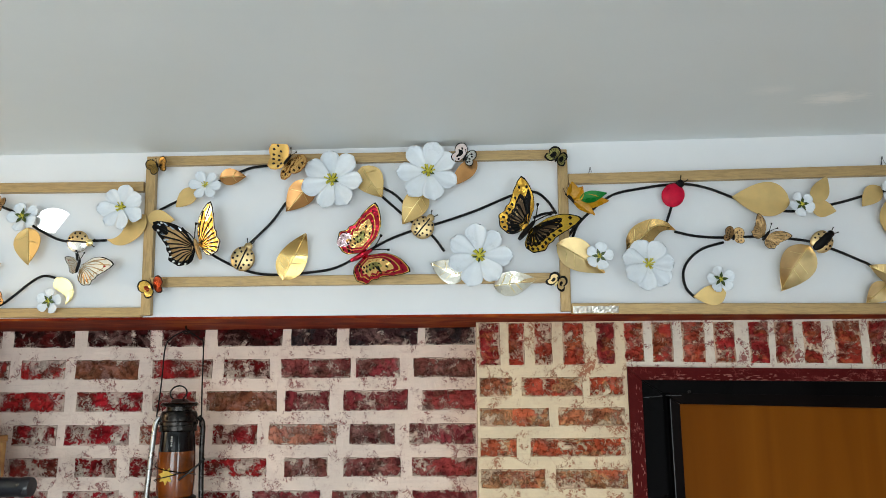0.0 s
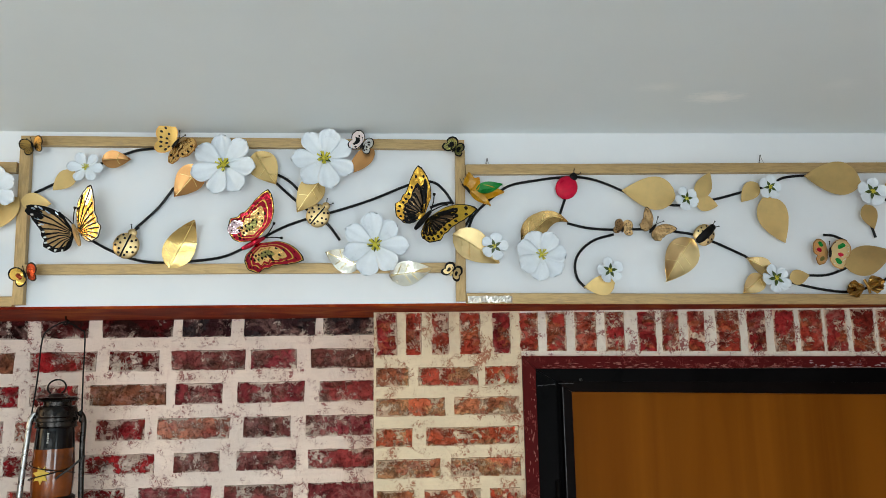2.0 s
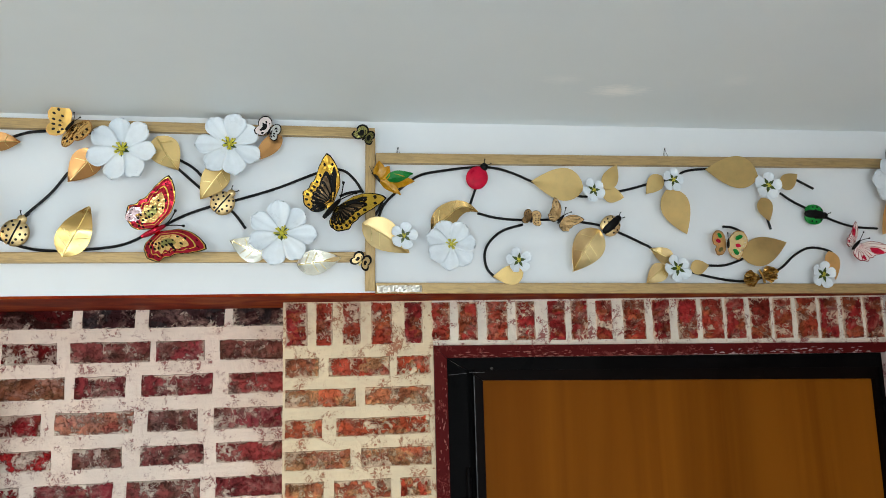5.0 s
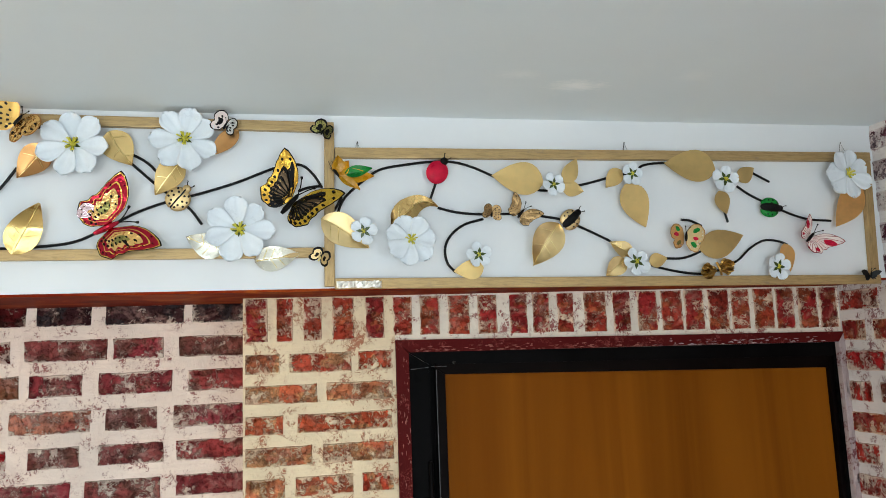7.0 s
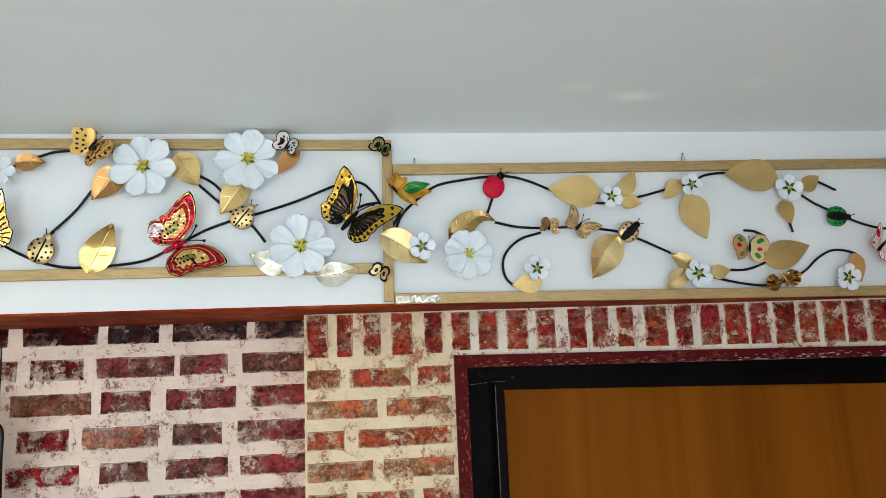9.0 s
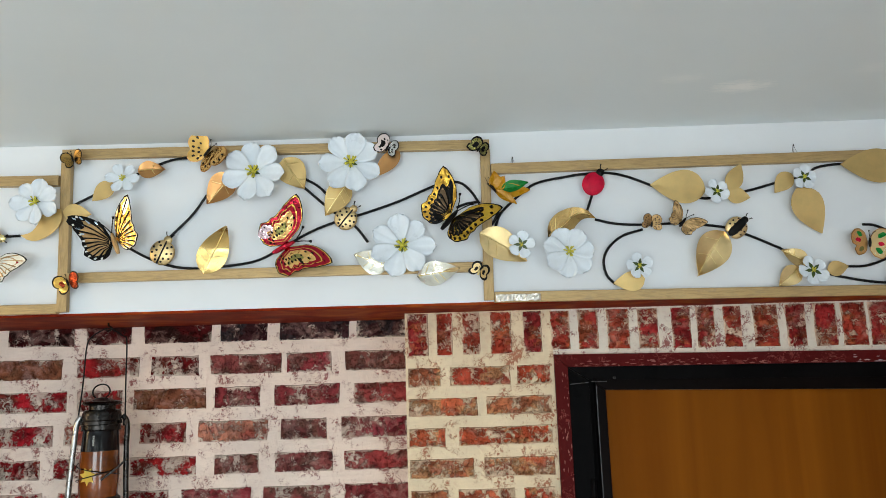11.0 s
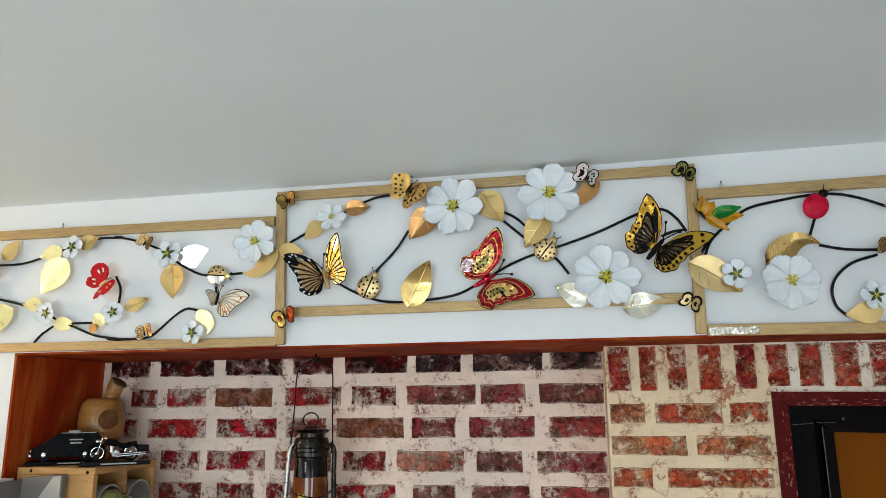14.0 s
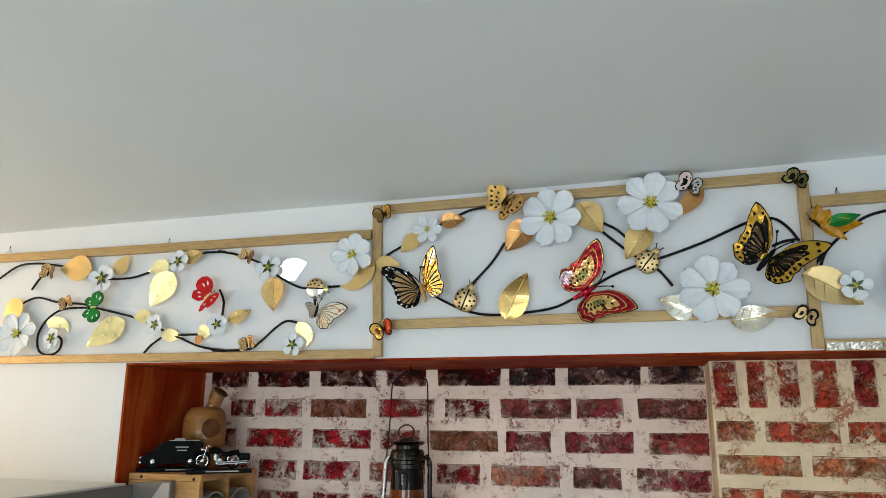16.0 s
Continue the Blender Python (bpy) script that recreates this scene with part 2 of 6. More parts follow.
ROSY_BRICK = brick_paint("rosy_tan_brick", [(0.42, 0.17, 0.11), (0.40, 0.14, 0.09)], CREAM, 0.01, (0.46, 0.08, 0.06), 0.7)
ORANGE_BRICK = brick_paint("orange_red_brick", [(0.42, 0.046, 0.026), (0.52, 0.080, 0.032), (0.47, 0.155, 0.070), (0.46, 0.042, 0.027), (0.47, 0.175, 0.078)], DEEP_CREAM, 0.025, (0.60, 0.31, 0.14), 0.75)
LINTEL_BRICK = brick_paint("crimson_lintel_brick", [(0.279, 0.0234, 0.0234), (0.342, 0.0288, 0.0270), (0.378, 0.0540, 0.0252), (0.243, 0.0216, 0.0243)], (0.86, 0.68, 0.50), 0.0, (0.44, 0.115, 0.045), 0.7)
MORTAR = mortar_paint("cream_mortar", (0.95, 0.775, 0.665), (0.27, 0.030, 0.030), 0.065, wash=0.75)
FADED_BRICK = brick_paint("faded_lilac_brick", [(0.12, 0.03, 0.05), (0.16, 0.05, 0.07), (0.10, 0.04, 0.06)], (0.80, 0.75, 0.73), 0.09, (0.42, 0.33, 0.36), 0.7)
PALE_MORTAR = mortar_paint("lilac_white_mortar", (0.80, 0.75, 0.74), (0.20, 0.04, 0.05), 0.09, wash=0.6)
RED_MORTAR = mortar_paint("smudged_lintel_mortar", (0.90, 0.80, 0.68), (0.26, 0.016, 0.016), 0.085, wash=0.75)
WORN_RED = mortar_paint("worn_lilac_red_paint", (0.50, 0.40, 0.40), (0.14, 0.012, 0.02), 0.14, wash=0.8)
WARM_MORTAR = mortar_paint("warm_mortar", (0.86, 0.69, 0.47), (0.38, 0.095, 0.040), 0.085, wash=0.9)
REVEAL_WASH = washed("orange_brown_wash", (0.21, 0.013, 0.003), (0.38, 0.040, 0.006), (0.56, 0.16, 0.032))
RED_WASH = washed("red_orange_wash", (0.13, 0.007, 0.002), (0.23, 0.020, 0.003), (0.37, 0.085, 0.012))
CHIPPED_RED = mortar_paint("chipped_dark_red_paint", (0.092, 0.0055, 0.0055), (0.30, 0.07, 0.06), 0.05, 0.08, 0.15)
ROSY_CHIP = mortar_paint("rosy_bare_plaster", (0.36, 0.13, 0.105), (0.15, 0.012, 0.012), 0.10, 0.2, 0.6)
GILT = gilded("gilded_wood", (0.49, 0.335, 0.15), (0.33, 0.22, 0.10))
BRASS = sheet_metal("brass_sheet", (0.68, 0.49, 0.21), 0.50, 0.04)
PALE = sheet_metal("pale_brass_sheet", (0.96, 0.92, 0.80), 0.24, 0.30, 40)
BRIGHT = sheet_metal("bright_gold_sheet", (0.93, 0.79, 0.38), 0.30, 0.15)
COPPER = sheet_metal("copper_sheet", (0.52, 0.265, 0.10), 0.34, 0.3)
ORANGE_LEAF = sheet_metal("orange_copper_sheet", (0.92, 0.56, 0.22), 0.42, 0.08)
PALE_GOLD = sheet_metal("pale_gold_sheet", (0.74, 0.55, 0.27), 0.33, 0.35)
GLOSSY = sheet_metal("glossy_brass_sheet", (0.70, 0.47, 0.17), 0.24, 0.30)
BRONZE_LEAF = sheet_metal("polished_bronze_sheet", (0.45, 0.29, 0.11), 0.26, 0.30)
SILVER = sheet_metal("silver_sheet", (0.92, 0.90, 0.86), 0.25, 0.05)
FOIL_TAPE = sheet_metal("creased_foil_tape", (0.90, 0.86, 0.78), 0.36, 0.2)
WIRE = plain("black_taped_wire", (0.004, 0.0042, 0.005), 0.32, vary=0.3, scale=120, relief=0.3, gloss=0.25)
THREAD = plain("grey_thread", (0.16, 0.16, 0.17), 0.6, vary=0.2, scale=200)
PETAL = plain("white_satin_petal", (0.73, 0.78, 0.83), 0.35, vary=0.05, scale=60, relief=0.03)
STAMEN = plain("yellow_green_stamen", (0.55, 0.50, 0.045), 0.4, vary=0.3, scale=200)
SEPAL = plain("dark_green_sepal", (0.045, 0.075, 0.012), 0.4, vary=0.3, scale=200)
BLACK = plain("black_enamel", (0.005, 0.0045, 0.0045), 0.42, vary=0.3, scale=80, gloss=0.14)
BLUE_FOIL = sheet_metal("pale_blue_foil", (0.62, 0.72, 0.82), 0.25, 0.5, 90)
EMBER_FOIL = sheet_metal("ember_brown_foil", (0.30, 0.05, 0.02), 0.3, 0.4, 90)
BROWN_FOIL = sheet_metal("dark_brown_foil", (0.17, 0.115, 0.07), 0.4, 0.4, 80)
OCHRE = sheet_metal("ochre_gold_foil", (0.70, 0.40, 0.06), 0.28, 0.5, 60)
YELLOW = sheet_metal("yellow_gold_foil", (0.86, 0.54, 0.07), 0.22, 0.5, 60)
AMBER = sheet_metal("amber_foil", (0.92, 0.55, 0.12), 0.22, 0.5, 70)
CRIMSON_FOIL = sheet_metal("crimson_foil", (0.46, 0.022, 0.045), 0.22, 0.6, 60)
PINK_FOIL = sheet_metal("pink_silver_foil", (0.95, 0.72, 0.78), 0.2, 0.7, 90)
SCARLET_RED = plain("scarlet_enamel", (0.52, 0.004, 0.007), 0.35, vary=0.2, scale=90, gloss=0.15)
GREEN = plain("green_enamel", (0.006, 0.20, 0.03), 0.3, vary=0.25, scale=60, gloss=0.2)
RED = plain("red_enamel", (0.50, 0.006, 0.035), 0.35, vary=0.2, scale=90, gloss=0.15)
TAN = sheet_metal("tan_foil", (0.68, 0.50, 0.25), 0.40, 0.06)
BRONZE = sheet_metal("crumpled_bronze_film", (0.42, 0.25, 0.07), 0.30, 0.9)
DOTTED_FOIL = sheet_metal("brown_gold_foil", (0.52, 0.33, 0.15), 0.42, 0.4, 80)
COPPER_FOIL = sheet_metal("crinkled_copper_foil", (0.95, 0.60, 0.22), 0.24, 0.5, 110)
AMBER_FILM = plain("amber_translucent_film", (0.56, 0.27, 0.012), 0.28, vary=0.25, scale=60, gloss=0.4)
IVORY = plain("ivory_film", (0.78, 0.75, 0.64), 0.3, vary=0.08, scale=60)
OLIVE_FOIL = sheet_metal("olive_foil", (0.36, 0.33, 0.11), 0.3, 0.5, 90)
STEEL = plain("black_steel_paint", (0.0035, 0.0031, 0.0033), 0.34, vary=0.4, scale=14, relief=0.06, gloss=0.02)
WORN_STEEL = plain("bare_grey_steel", (0.085, 0.085, 0.088), 0.4, vary=0.6, scale=60, relief=0.1)
LEAF_PAINT = plain("dark_brown_door_paint", (0.0045, 0.0028, 0.0026), 0.45, vary=0.35, scale=14, relief=0.05, gloss=0.03)
DOOR_WOOD = timber("varnished_brown_plywood", (0.245, 0.079, 0.0065), (0.140, 0.038, 0.0028), 0.42, (2.6, 2.6, 0.10), 0.0, 2.2, 0.02)
PINE = timber("pale_pine", (0.60, 0.35, 0.135), (0.42, 0.22, 0.08), 0.5, (3, 3, 12), 0.0, 5)
FLASK_WOOD = timber("varnished_branch_wood", (0.47, 0.225, 0.066), (0.28, 0.125, 0.036), 0.35, (3, 3, 10), 0.2, 9)
DARK_WOOD = timber("dark_bark", (0.12, 0.06, 0.025), (0.05, 0.025, 0.012), 0.6)
LAMP_STEEL = plain("tarnished_lamp_steel", (0.030, 0.027, 0.025), 0.26, 0.9, vary=0.5, scale=50, relief=0.1)
# paler copy of the lamp steel, for the highlight on the left tube
HIGHLIT_STEEL = plain("highlit_lamp_tube", (0.36, 0.36, 0.35), 0.3, 0.9, vary=0.3, scale=50)
KNOT_WOOD = plain("dark_branch_scar", (0.14, 0.056, 0.020), 0.6, vary=0.3, scale=60, gloss=0.15)
AMBER_GLASS = plain("amber_painted_glass", (0.15, 0.034, 0.003), 0.10, vary=0.6, scale=20, relief=0.0, coat=0.2)
SMOKE_GLASS = plain("soot_black_glass", (0.002, 0.002, 0.003), 0.08, vary=0.3, scale=30, relief=0.0, gloss=0.3)
STICKER = plain("yellow_leaf_sticker", (0.62, 0.40, 0.03), 0.4, vary=0.2, scale=150)
BOTTLE_GLASS = plain("pale_green_bottle_glass", (0.30, 0.32, 0.11), 0.06, vary=0.75, scale=22, relief=0.0, coat=0.9)
TUBE_CARD = plain("pale_grey_tube", (0.33, 0.31, 0.28), 0.5, vary=0.2, scale=30)
PALE_FILM = plain("pale_pink_film", (0.80, 0.68, 0.64), 0.35, vary=0.1, scale=60)
FOIL_BLUE = plain("blue_bottle_foil", (0.05, 0.17, 0.24), 0.25, 0.7, vary=0.3, scale=80)
FOIL_DARK = plain("dark_bottle_capsule", (0.013, 0.015, 0.022), 0.35, vary=0.3, scale=80)
TOY_BLACK = plain("black_toy_lacquer", (0.005, 0.005, 0.006), 0.3, vary=0.3, scale=60, gloss=0.04)
TOY_GLASS = plain("grey_toy_glass", (0.05, 0.05, 0.045), 0.2, vary=0.3, scale=60, gloss=0.6)
CHROME = plain("toy_chrome", (0.75, 0.76, 0.78), 0.15, 1.0, vary=0.1, scale=90)
DARK_STEEL = plain("blackened_lamp_steel", (0.035, 0.032, 0.028), 0.4, 0.8, vary=0.35, scale=50, relief=0.1)
INK_WHITE = plain("white_print", (0.40, 0.40, 0.38), 0.5)
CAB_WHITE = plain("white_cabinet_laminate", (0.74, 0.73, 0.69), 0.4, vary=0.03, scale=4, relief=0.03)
# cabinet side with its shade put into the grey
CAB_SHADED = plain("shaded_cabinet_side", (0.155, 0.138, 0.130), 0.5, vary=0.08, scale=5, relief=0.03)
# paler grey for the part of the side that light falls on
CAB_LIT = plain("lit_grey_laminate", (0.42, 0.39, 0.36), 0.5, vary=0.06, scale=5, relief=0.03)
FLOOR_TILE = plain("beige_floor_tile", (0.60, 0.58, 0.55), 0.4, vary=0.1, scale=4)
ROOM_PAINT = plain("pale_room_paint", (0.72, 0.72, 0.70), 0.6, vary=0.04, scale=3)


# ---- mesh helpers ----
def mesh_object(name, bm, material, parent=None, label="", smooth=False):
    data = bpy.data.meshes.new(name)
    if smooth:
        for face in bm.faces:
            face.smooth = True
        bm.normal_update()
        for edge in bm.edges:
            edge.smooth = edge.calc_face_angle(0.0) < 0.7
    bm.to_mesh(data)
    bm.free()
    data.materials.append(material)
    ob = new(name, data)
    if parent is not None:
        ob.parent = parent
    if label:
        tagged(ob, label)
    return ob


part = mesh_object


def add_box(bm, x0, x1, y0, y1, z0, z1, bevel=0.0, m=None):
    made = bmesh.ops.create_cube(bm, size=1.0)["verts"]
    for v in made:
        v.co = Vector(((x0 + x1) / 2 + v.co.x * (x1 - x0), (y0 + y1) / 2 + v.co.y * (y1 - y0), (z0 + z1) / 2 + v.co.z * (z1 - z0)))
    if bevel:
        edges = list({e for v in made for e in v.link_edges})
        made = bmesh.ops.bevel(bm, geom=edges, offset=bevel, segments=2, affect="EDGES", profile=0.6)["verts"]
    if m is not None:
        bmesh.ops.transform(bm, matrix=m, verts=list(set(made)))
    return bm


def box(x0, x1, y0, y1, z0, z1, bevel=0.0):
    return add_box(bmesh.new(), x0, x1, y0, y1, z0, z1, bevel)


def smooth_path(points, steps=6):
    """A Catmull-Rom line through the points."""
    p = [Vector(q) for q in points]
    p = [2 * p[0] - p[1]] + p + [2 * p[-1] - p[-2]]
    out = []
    for a, b, c, d in zip(p, p[1:], p[2:], p[3:]):
        for i in range(steps):
            t = i / steps
            out.append(0.5 * (2 * b + (c - a) * t + (2 * a - 5 * b + 4 * c - d) * t * t + (3 * b - a - 3 * c + d) * t ** 3))
    return out + [p[-2]]


def add_tube(bm, line, radius, sides=8, taper=None):
    rings = []
    n = len(line)
    for i, c in enumerate(line):
        way = (line[min(i + 1, n - 1)] - line[max(i - 1, 0)]).normalized()
        side = way.cross(Vector((0.13, 0.97, 0.21))).normalized()
        up = side.cross(way)
        r = radius * (taper(i / (n - 1)) if taper else 1)
        rings.append([bm.verts.new(c + r * (math.cos(a) * side + math.sin(a) * up)) for a in (2 * math.pi * k / sides for k in range(sides))])
    for a, b in zip(rings, rings[1:]):
        for k in range(sides):
            bm.faces.new((a[k], a[(k + 1) % sides], b[(k + 1) % sides], b[k]))
    bm.faces.new(rings[0][::-1])
    bm.faces.new(rings[-1])
    return bm


def add_lathe(bm, profile, sides=32, m=None):
    """Turns (radius, height) rows about the z axis."""
    rings, made = [], []
    for r, z in profile:
        rings.append([bm.verts.new((r * math.cos(a), r * math.sin(a), z)) for a in (2 * math.pi * k / sides for k in range(sides))])
        made += rings[-1]
    for a, b in zip(rings, rings[1:]):
        for k in range(sides):
            bm.faces.new((a[k], a[(k + 1) % sides], b[(k + 1) % sides], b[k]))
    if profile[0][0] > 1e-4:
        bm.faces.new(rings[0][::-1])
    if profile[-1][0] > 1e-4:
        bm.faces.new(rings[-1])
    if m is not None:
        bmesh.ops.transform(bm, matrix=m, verts=made)
    return bm


def lathe(profile, sides=32, m=None):
    return add_lathe(bmesh.new(), profile, sides, m)


def add_plate(bm, outline, z, thick, m=None):
    """A flat plate with the outline (x, y), its face at z and its back at z - thick."""
    top = [bm.verts.new((x, y, z)) for x, y in outline]
    low = [bm.verts.new((x, y, z - thick)) for x, y in outline]
    bm.faces.new(top)
    bm.faces.new(low[::-1])
    for i in range(len(top)):
        j = (i + 1) % len(top)
        bm.faces.new((top[i], low[i], low[j], top[j]))
    if m is not None:
        bmesh.ops.transform(bm, matrix=m, verts=top + low)
    return bm


# ---- the room ----
FACE, PIER, BACK = 1.42, 1.55, 1.684      # the frieze, the brick pier and the back of the niche
SOFFIT, CEIL = 2.171, 2.455
NICHE_L, NICHE_R, RIGHT = -1.043, 0.016, 1.204


def structure(name, bm, material, label):
    return tagged(mesh_object(name, bm, material), label, kind="structure")


structure("floor", box(-2.8, 1.35, -2.8, 1.9, -0.1, 0.0), FLOOR_TILE, "beige tiled kitchen floor")


def ceiling_sheet():
    """The ceiling, which sags a little and rises towards the right-hand corner."""
    bm = bmesh.new()
    xs = [-2.85, -2.0, -1.4, -0.8, -0.4, 0.0, 0.3, 0.6, 0.9, 1.204, 1.4]
    ys = [-2.85, -1.5, -0.5, 0.3, 0.9, 1.2, 1.42, 1.6]
    def height(x):
        return CEIL - 0.003 + 0.016 * max(0.0, (x + 0.2) / 1.4)
    rows = [[bm.verts.new((x, y, height(x))) for x in xs] for y in ys]
    top = [[bm.verts.new((x, y, 2.62)) for x in xs] for y in ys]
    for grid, flip in ((rows, True), (top, False)):
        for r, s in zip(grid, grid[1:]):
            for k in range(len(xs) - 1):
                quad = (r[k], r[k + 1], s[k + 1], s[k])
                bm.faces.new(quad[::-1] if flip else quad)
    return bm


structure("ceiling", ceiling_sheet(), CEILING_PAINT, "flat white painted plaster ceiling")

# the white frieze beam over niche and door, and the white wall beside the niche
structure("wall_frieze", box(-2.8, RIGHT, FACE, 1.9, SOFFIT, 2.60), WALL_PAINT, "white painted beam below the ceiling")


def prism(outline, z0, z1):
    """An upright block over a plan outline (x, y)."""
    return add_plate(bmesh.new(), outline, z1, z1 - z0)


structure("wall_left_front", prism([(-2.8, FACE), (NICHE_L, FACE), (NICHE_L - 0.009, BACK), (NICHE_L - 0.009, 1.9), (-2.8, 1.9)], 0, SOFFIT), WALL_PAINT, "white painted wall beside the brick niche")
reveal = prism([(NICHE_L, FACE + 0.001), (NICHE_L + 0.004, FACE + 0.001), (NICHE_L - 0.005, BACK), (NICHE_L - 0.009, BACK)], 1.55, SOFFIT - 0.002)
structure("niche_reveal", reveal, REVEAL_WASH, "niche side washed in red and orange paint")
structure("niche_soffit", box(NICHE_L - 0.008, RIGHT, FACE + 0.001, BACK, SOFFIT - 0.004, SOFFIT), RED_WASH, "underside of the beam painted brownish red")
structure("niche_sill", box(NICHE_L, NICHE_R, FACE, BACK, 1.45, 1.55), WALL_PAINT, "white sill of the brick niche")
structure("wall_below_niche", box(NICHE_L, NICHE_R, FACE, 1.9, 0, 1.45), WALL_PAINT, "white wall under the niche")

brick_wall = structure("wall_niche_back", box(NICHE_L - 0.009, NICHE_R, BACK, 1.9, 1.45, SOFFIT - 0.004), MORTAR, "painted brick wall of maroon bricks in cream mortar")
pier_wall = structure("wall_brick_pier", box(NICHE_R, 0.279, PIER, 1.9, 0, SOFFIT - 0.004), WARM_MORTAR, "painted brick pier beside the door, warm cream mortar")
lintel = bmesh.new()
add_plate(lintel, [(0.279, 2.086), (RIGHT, 2.072), (RIGHT, SOFFIT - 0.004), (0.279, SOFFIT - 0.004)], 0.0, 0.35, Matrix(((1, 0, 0, 0), (0, 0, -1, PIER), (0, 1, 0, 0), (0, 0, 0, 1))))
lintel_wall = structure("wall_brick_lintel", lintel, RED_MORTAR, "row of upright red bricks over the door")
right_wall = structure("wall_right", box(RIGHT, 1.4, -0.6, 1.9, 0, 2.60), PALE_MORTAR, "painted brick side wall of red bricks in pale mortar")


def wall_with_window(name, along, at, a0, a1, w0, w1, s0, s1, label):
    bm = bmesh.new()
    for p, q, z0, z1 in ((a0, w0, 0, 2.6), (w1, a1, 0, 2.6), (w0, w1, 0, s0), (w0, w1, s1, 2.6)):
        if along == "x":
            add_box(bm, p, q, at - 0.15, at, z0, z1)
        else:
            add_box(bm, at - 0.15, at, p, q, z0, z1)
    return structure(name, bm, ROOM_PAINT, label)


wall_with_window("wall_back", "x", -2.6, -2.8, 1.4, -1.67, 0.07, 0.95, 2.15, "pale kitchen wall with a window")
# side windows out of view, added as openings for the fill lamps
wall_with_window("wall_right_rear", "y", 1.354, -2.8, -0.6, -2.1, -0.9, 0.95, 2.15, "pale side wall with an added, unseen window")
wall_with_window("wall_left", "y", -2.65, -2.8, 1.9, -1.1, 0.1, 0.95, 2.15, "pale side wall with an added, unseen window")


# ---- decorated frieze ----
UPRIGHT = Matrix(((1, 0, 0, 0), (0, 0, -1, 0), (0, 1, 0, 0), (0, 0, 0, 1)))     # local z looks out of the wall


def on_wall(x, z, out=0.0, turn=0.0, tip=0.0, lean=0.0, size=1.0, nod=0.0, swing=0.0):
    """A pose on the frieze: out in metres from it, turned in its plane, tipped about the local x and y axes, nodding down and swung aside as a whole."""
    return Matrix.Translation((x, FACE - out, z)) @ UPRIGHT @ pose(0, 0, 0, nod, swing, 0) @ pose(0, 0, 0, 0, 0, turn) @ pose(0, 0, 0, tip, lean, 0) @ Matrix.Scale(size, 4)


def rail(panel, x0, z0, x1, z1, wide=0.016, deep=0.011):
    """A gilded strip from one point to the other, along its outer or inner middle line."""
    length = math.hypot(x1 - x0, z1 - z0)
    ob = part("rail", box(0, length, -wide / 2, wide / 2, 0, deep, 0.0012), GILT, panel)
    ob.matrix_world = on_wall(x0, z0, 0.001, math.degrees(math.atan2(z1 - z0, x1 - x0)))
    return ob


def hook(panel, x, z):
    """A thin nail over the rail with a loop of thread hung on it."""
    line = smooth_path([(0.0005, -0.004, 0.002), (0.0, 0.006, 0.004), (0.0005, 0.0135, 0.007)])
    nail = part("nail", add_tube(bmesh.new(), line, 0.0008, 6, lambda t: 0.7 if t < 0.8 else 1.5), WIRE, panel, "thin dark nail")
    line = smooth_path([(-0.0075, -0.012, 0.010), (-0.003, 0.002, 0.007), (0.0, 0.0115, 0.0065), (0.0035, 0.002, 0.007), (0.0085, -0.012, 0.010)])
    thread = part("thread", add_tube(bmesh.new(), line, 0.00045, 5), THREAD, panel, "fine grey thread")
    nail.matrix_world = thread.matrix_world = on_wall(x, z + 0.007, size=0.8)


LEAF_COUNT = [0]


def leaf_shape(length, wide, hook_by, fold, bend, comma=0, crease=None):
    def raised(s):
        return crease[1] * length * max(0.0, s - crease[0]) if crease else 0.0

    def curl(s, v, lift=0.0):
        up = 0.74 * wide * max(0.0, 1 - abs(2 * s - 1) ** 2.4) ** 0.6
        low = -0.30 * wide * math.sin(math.pi * s / 0.55) if s < 0.55 else 0.16 * wide * math.sin(math.pi * (s - 0.55) / 0.45)
        return Vector((s * length, comma * (low + (v + 1) / 2 * (up - low)), lift + raised(s) + fold * wide * abs(v) - bend * length * s * s))
    if comma:
        return curl

    def spot(s, v, lift=0.0):
        half = 0.51 * wide * (math.sin(math.pi * min(1, s ** 0.72)) ** 0.92 if 0 < s < 1 else 0)
        return Vector((s * length, v * half + hook_by * length * (s * s - s * 0.35) * 0.55, lift + raised(s + 0.10 * v) + fold * wide * abs(v) - bend * length * s * s + 0.01 * length * math.sin(5 * s)))
    return spot


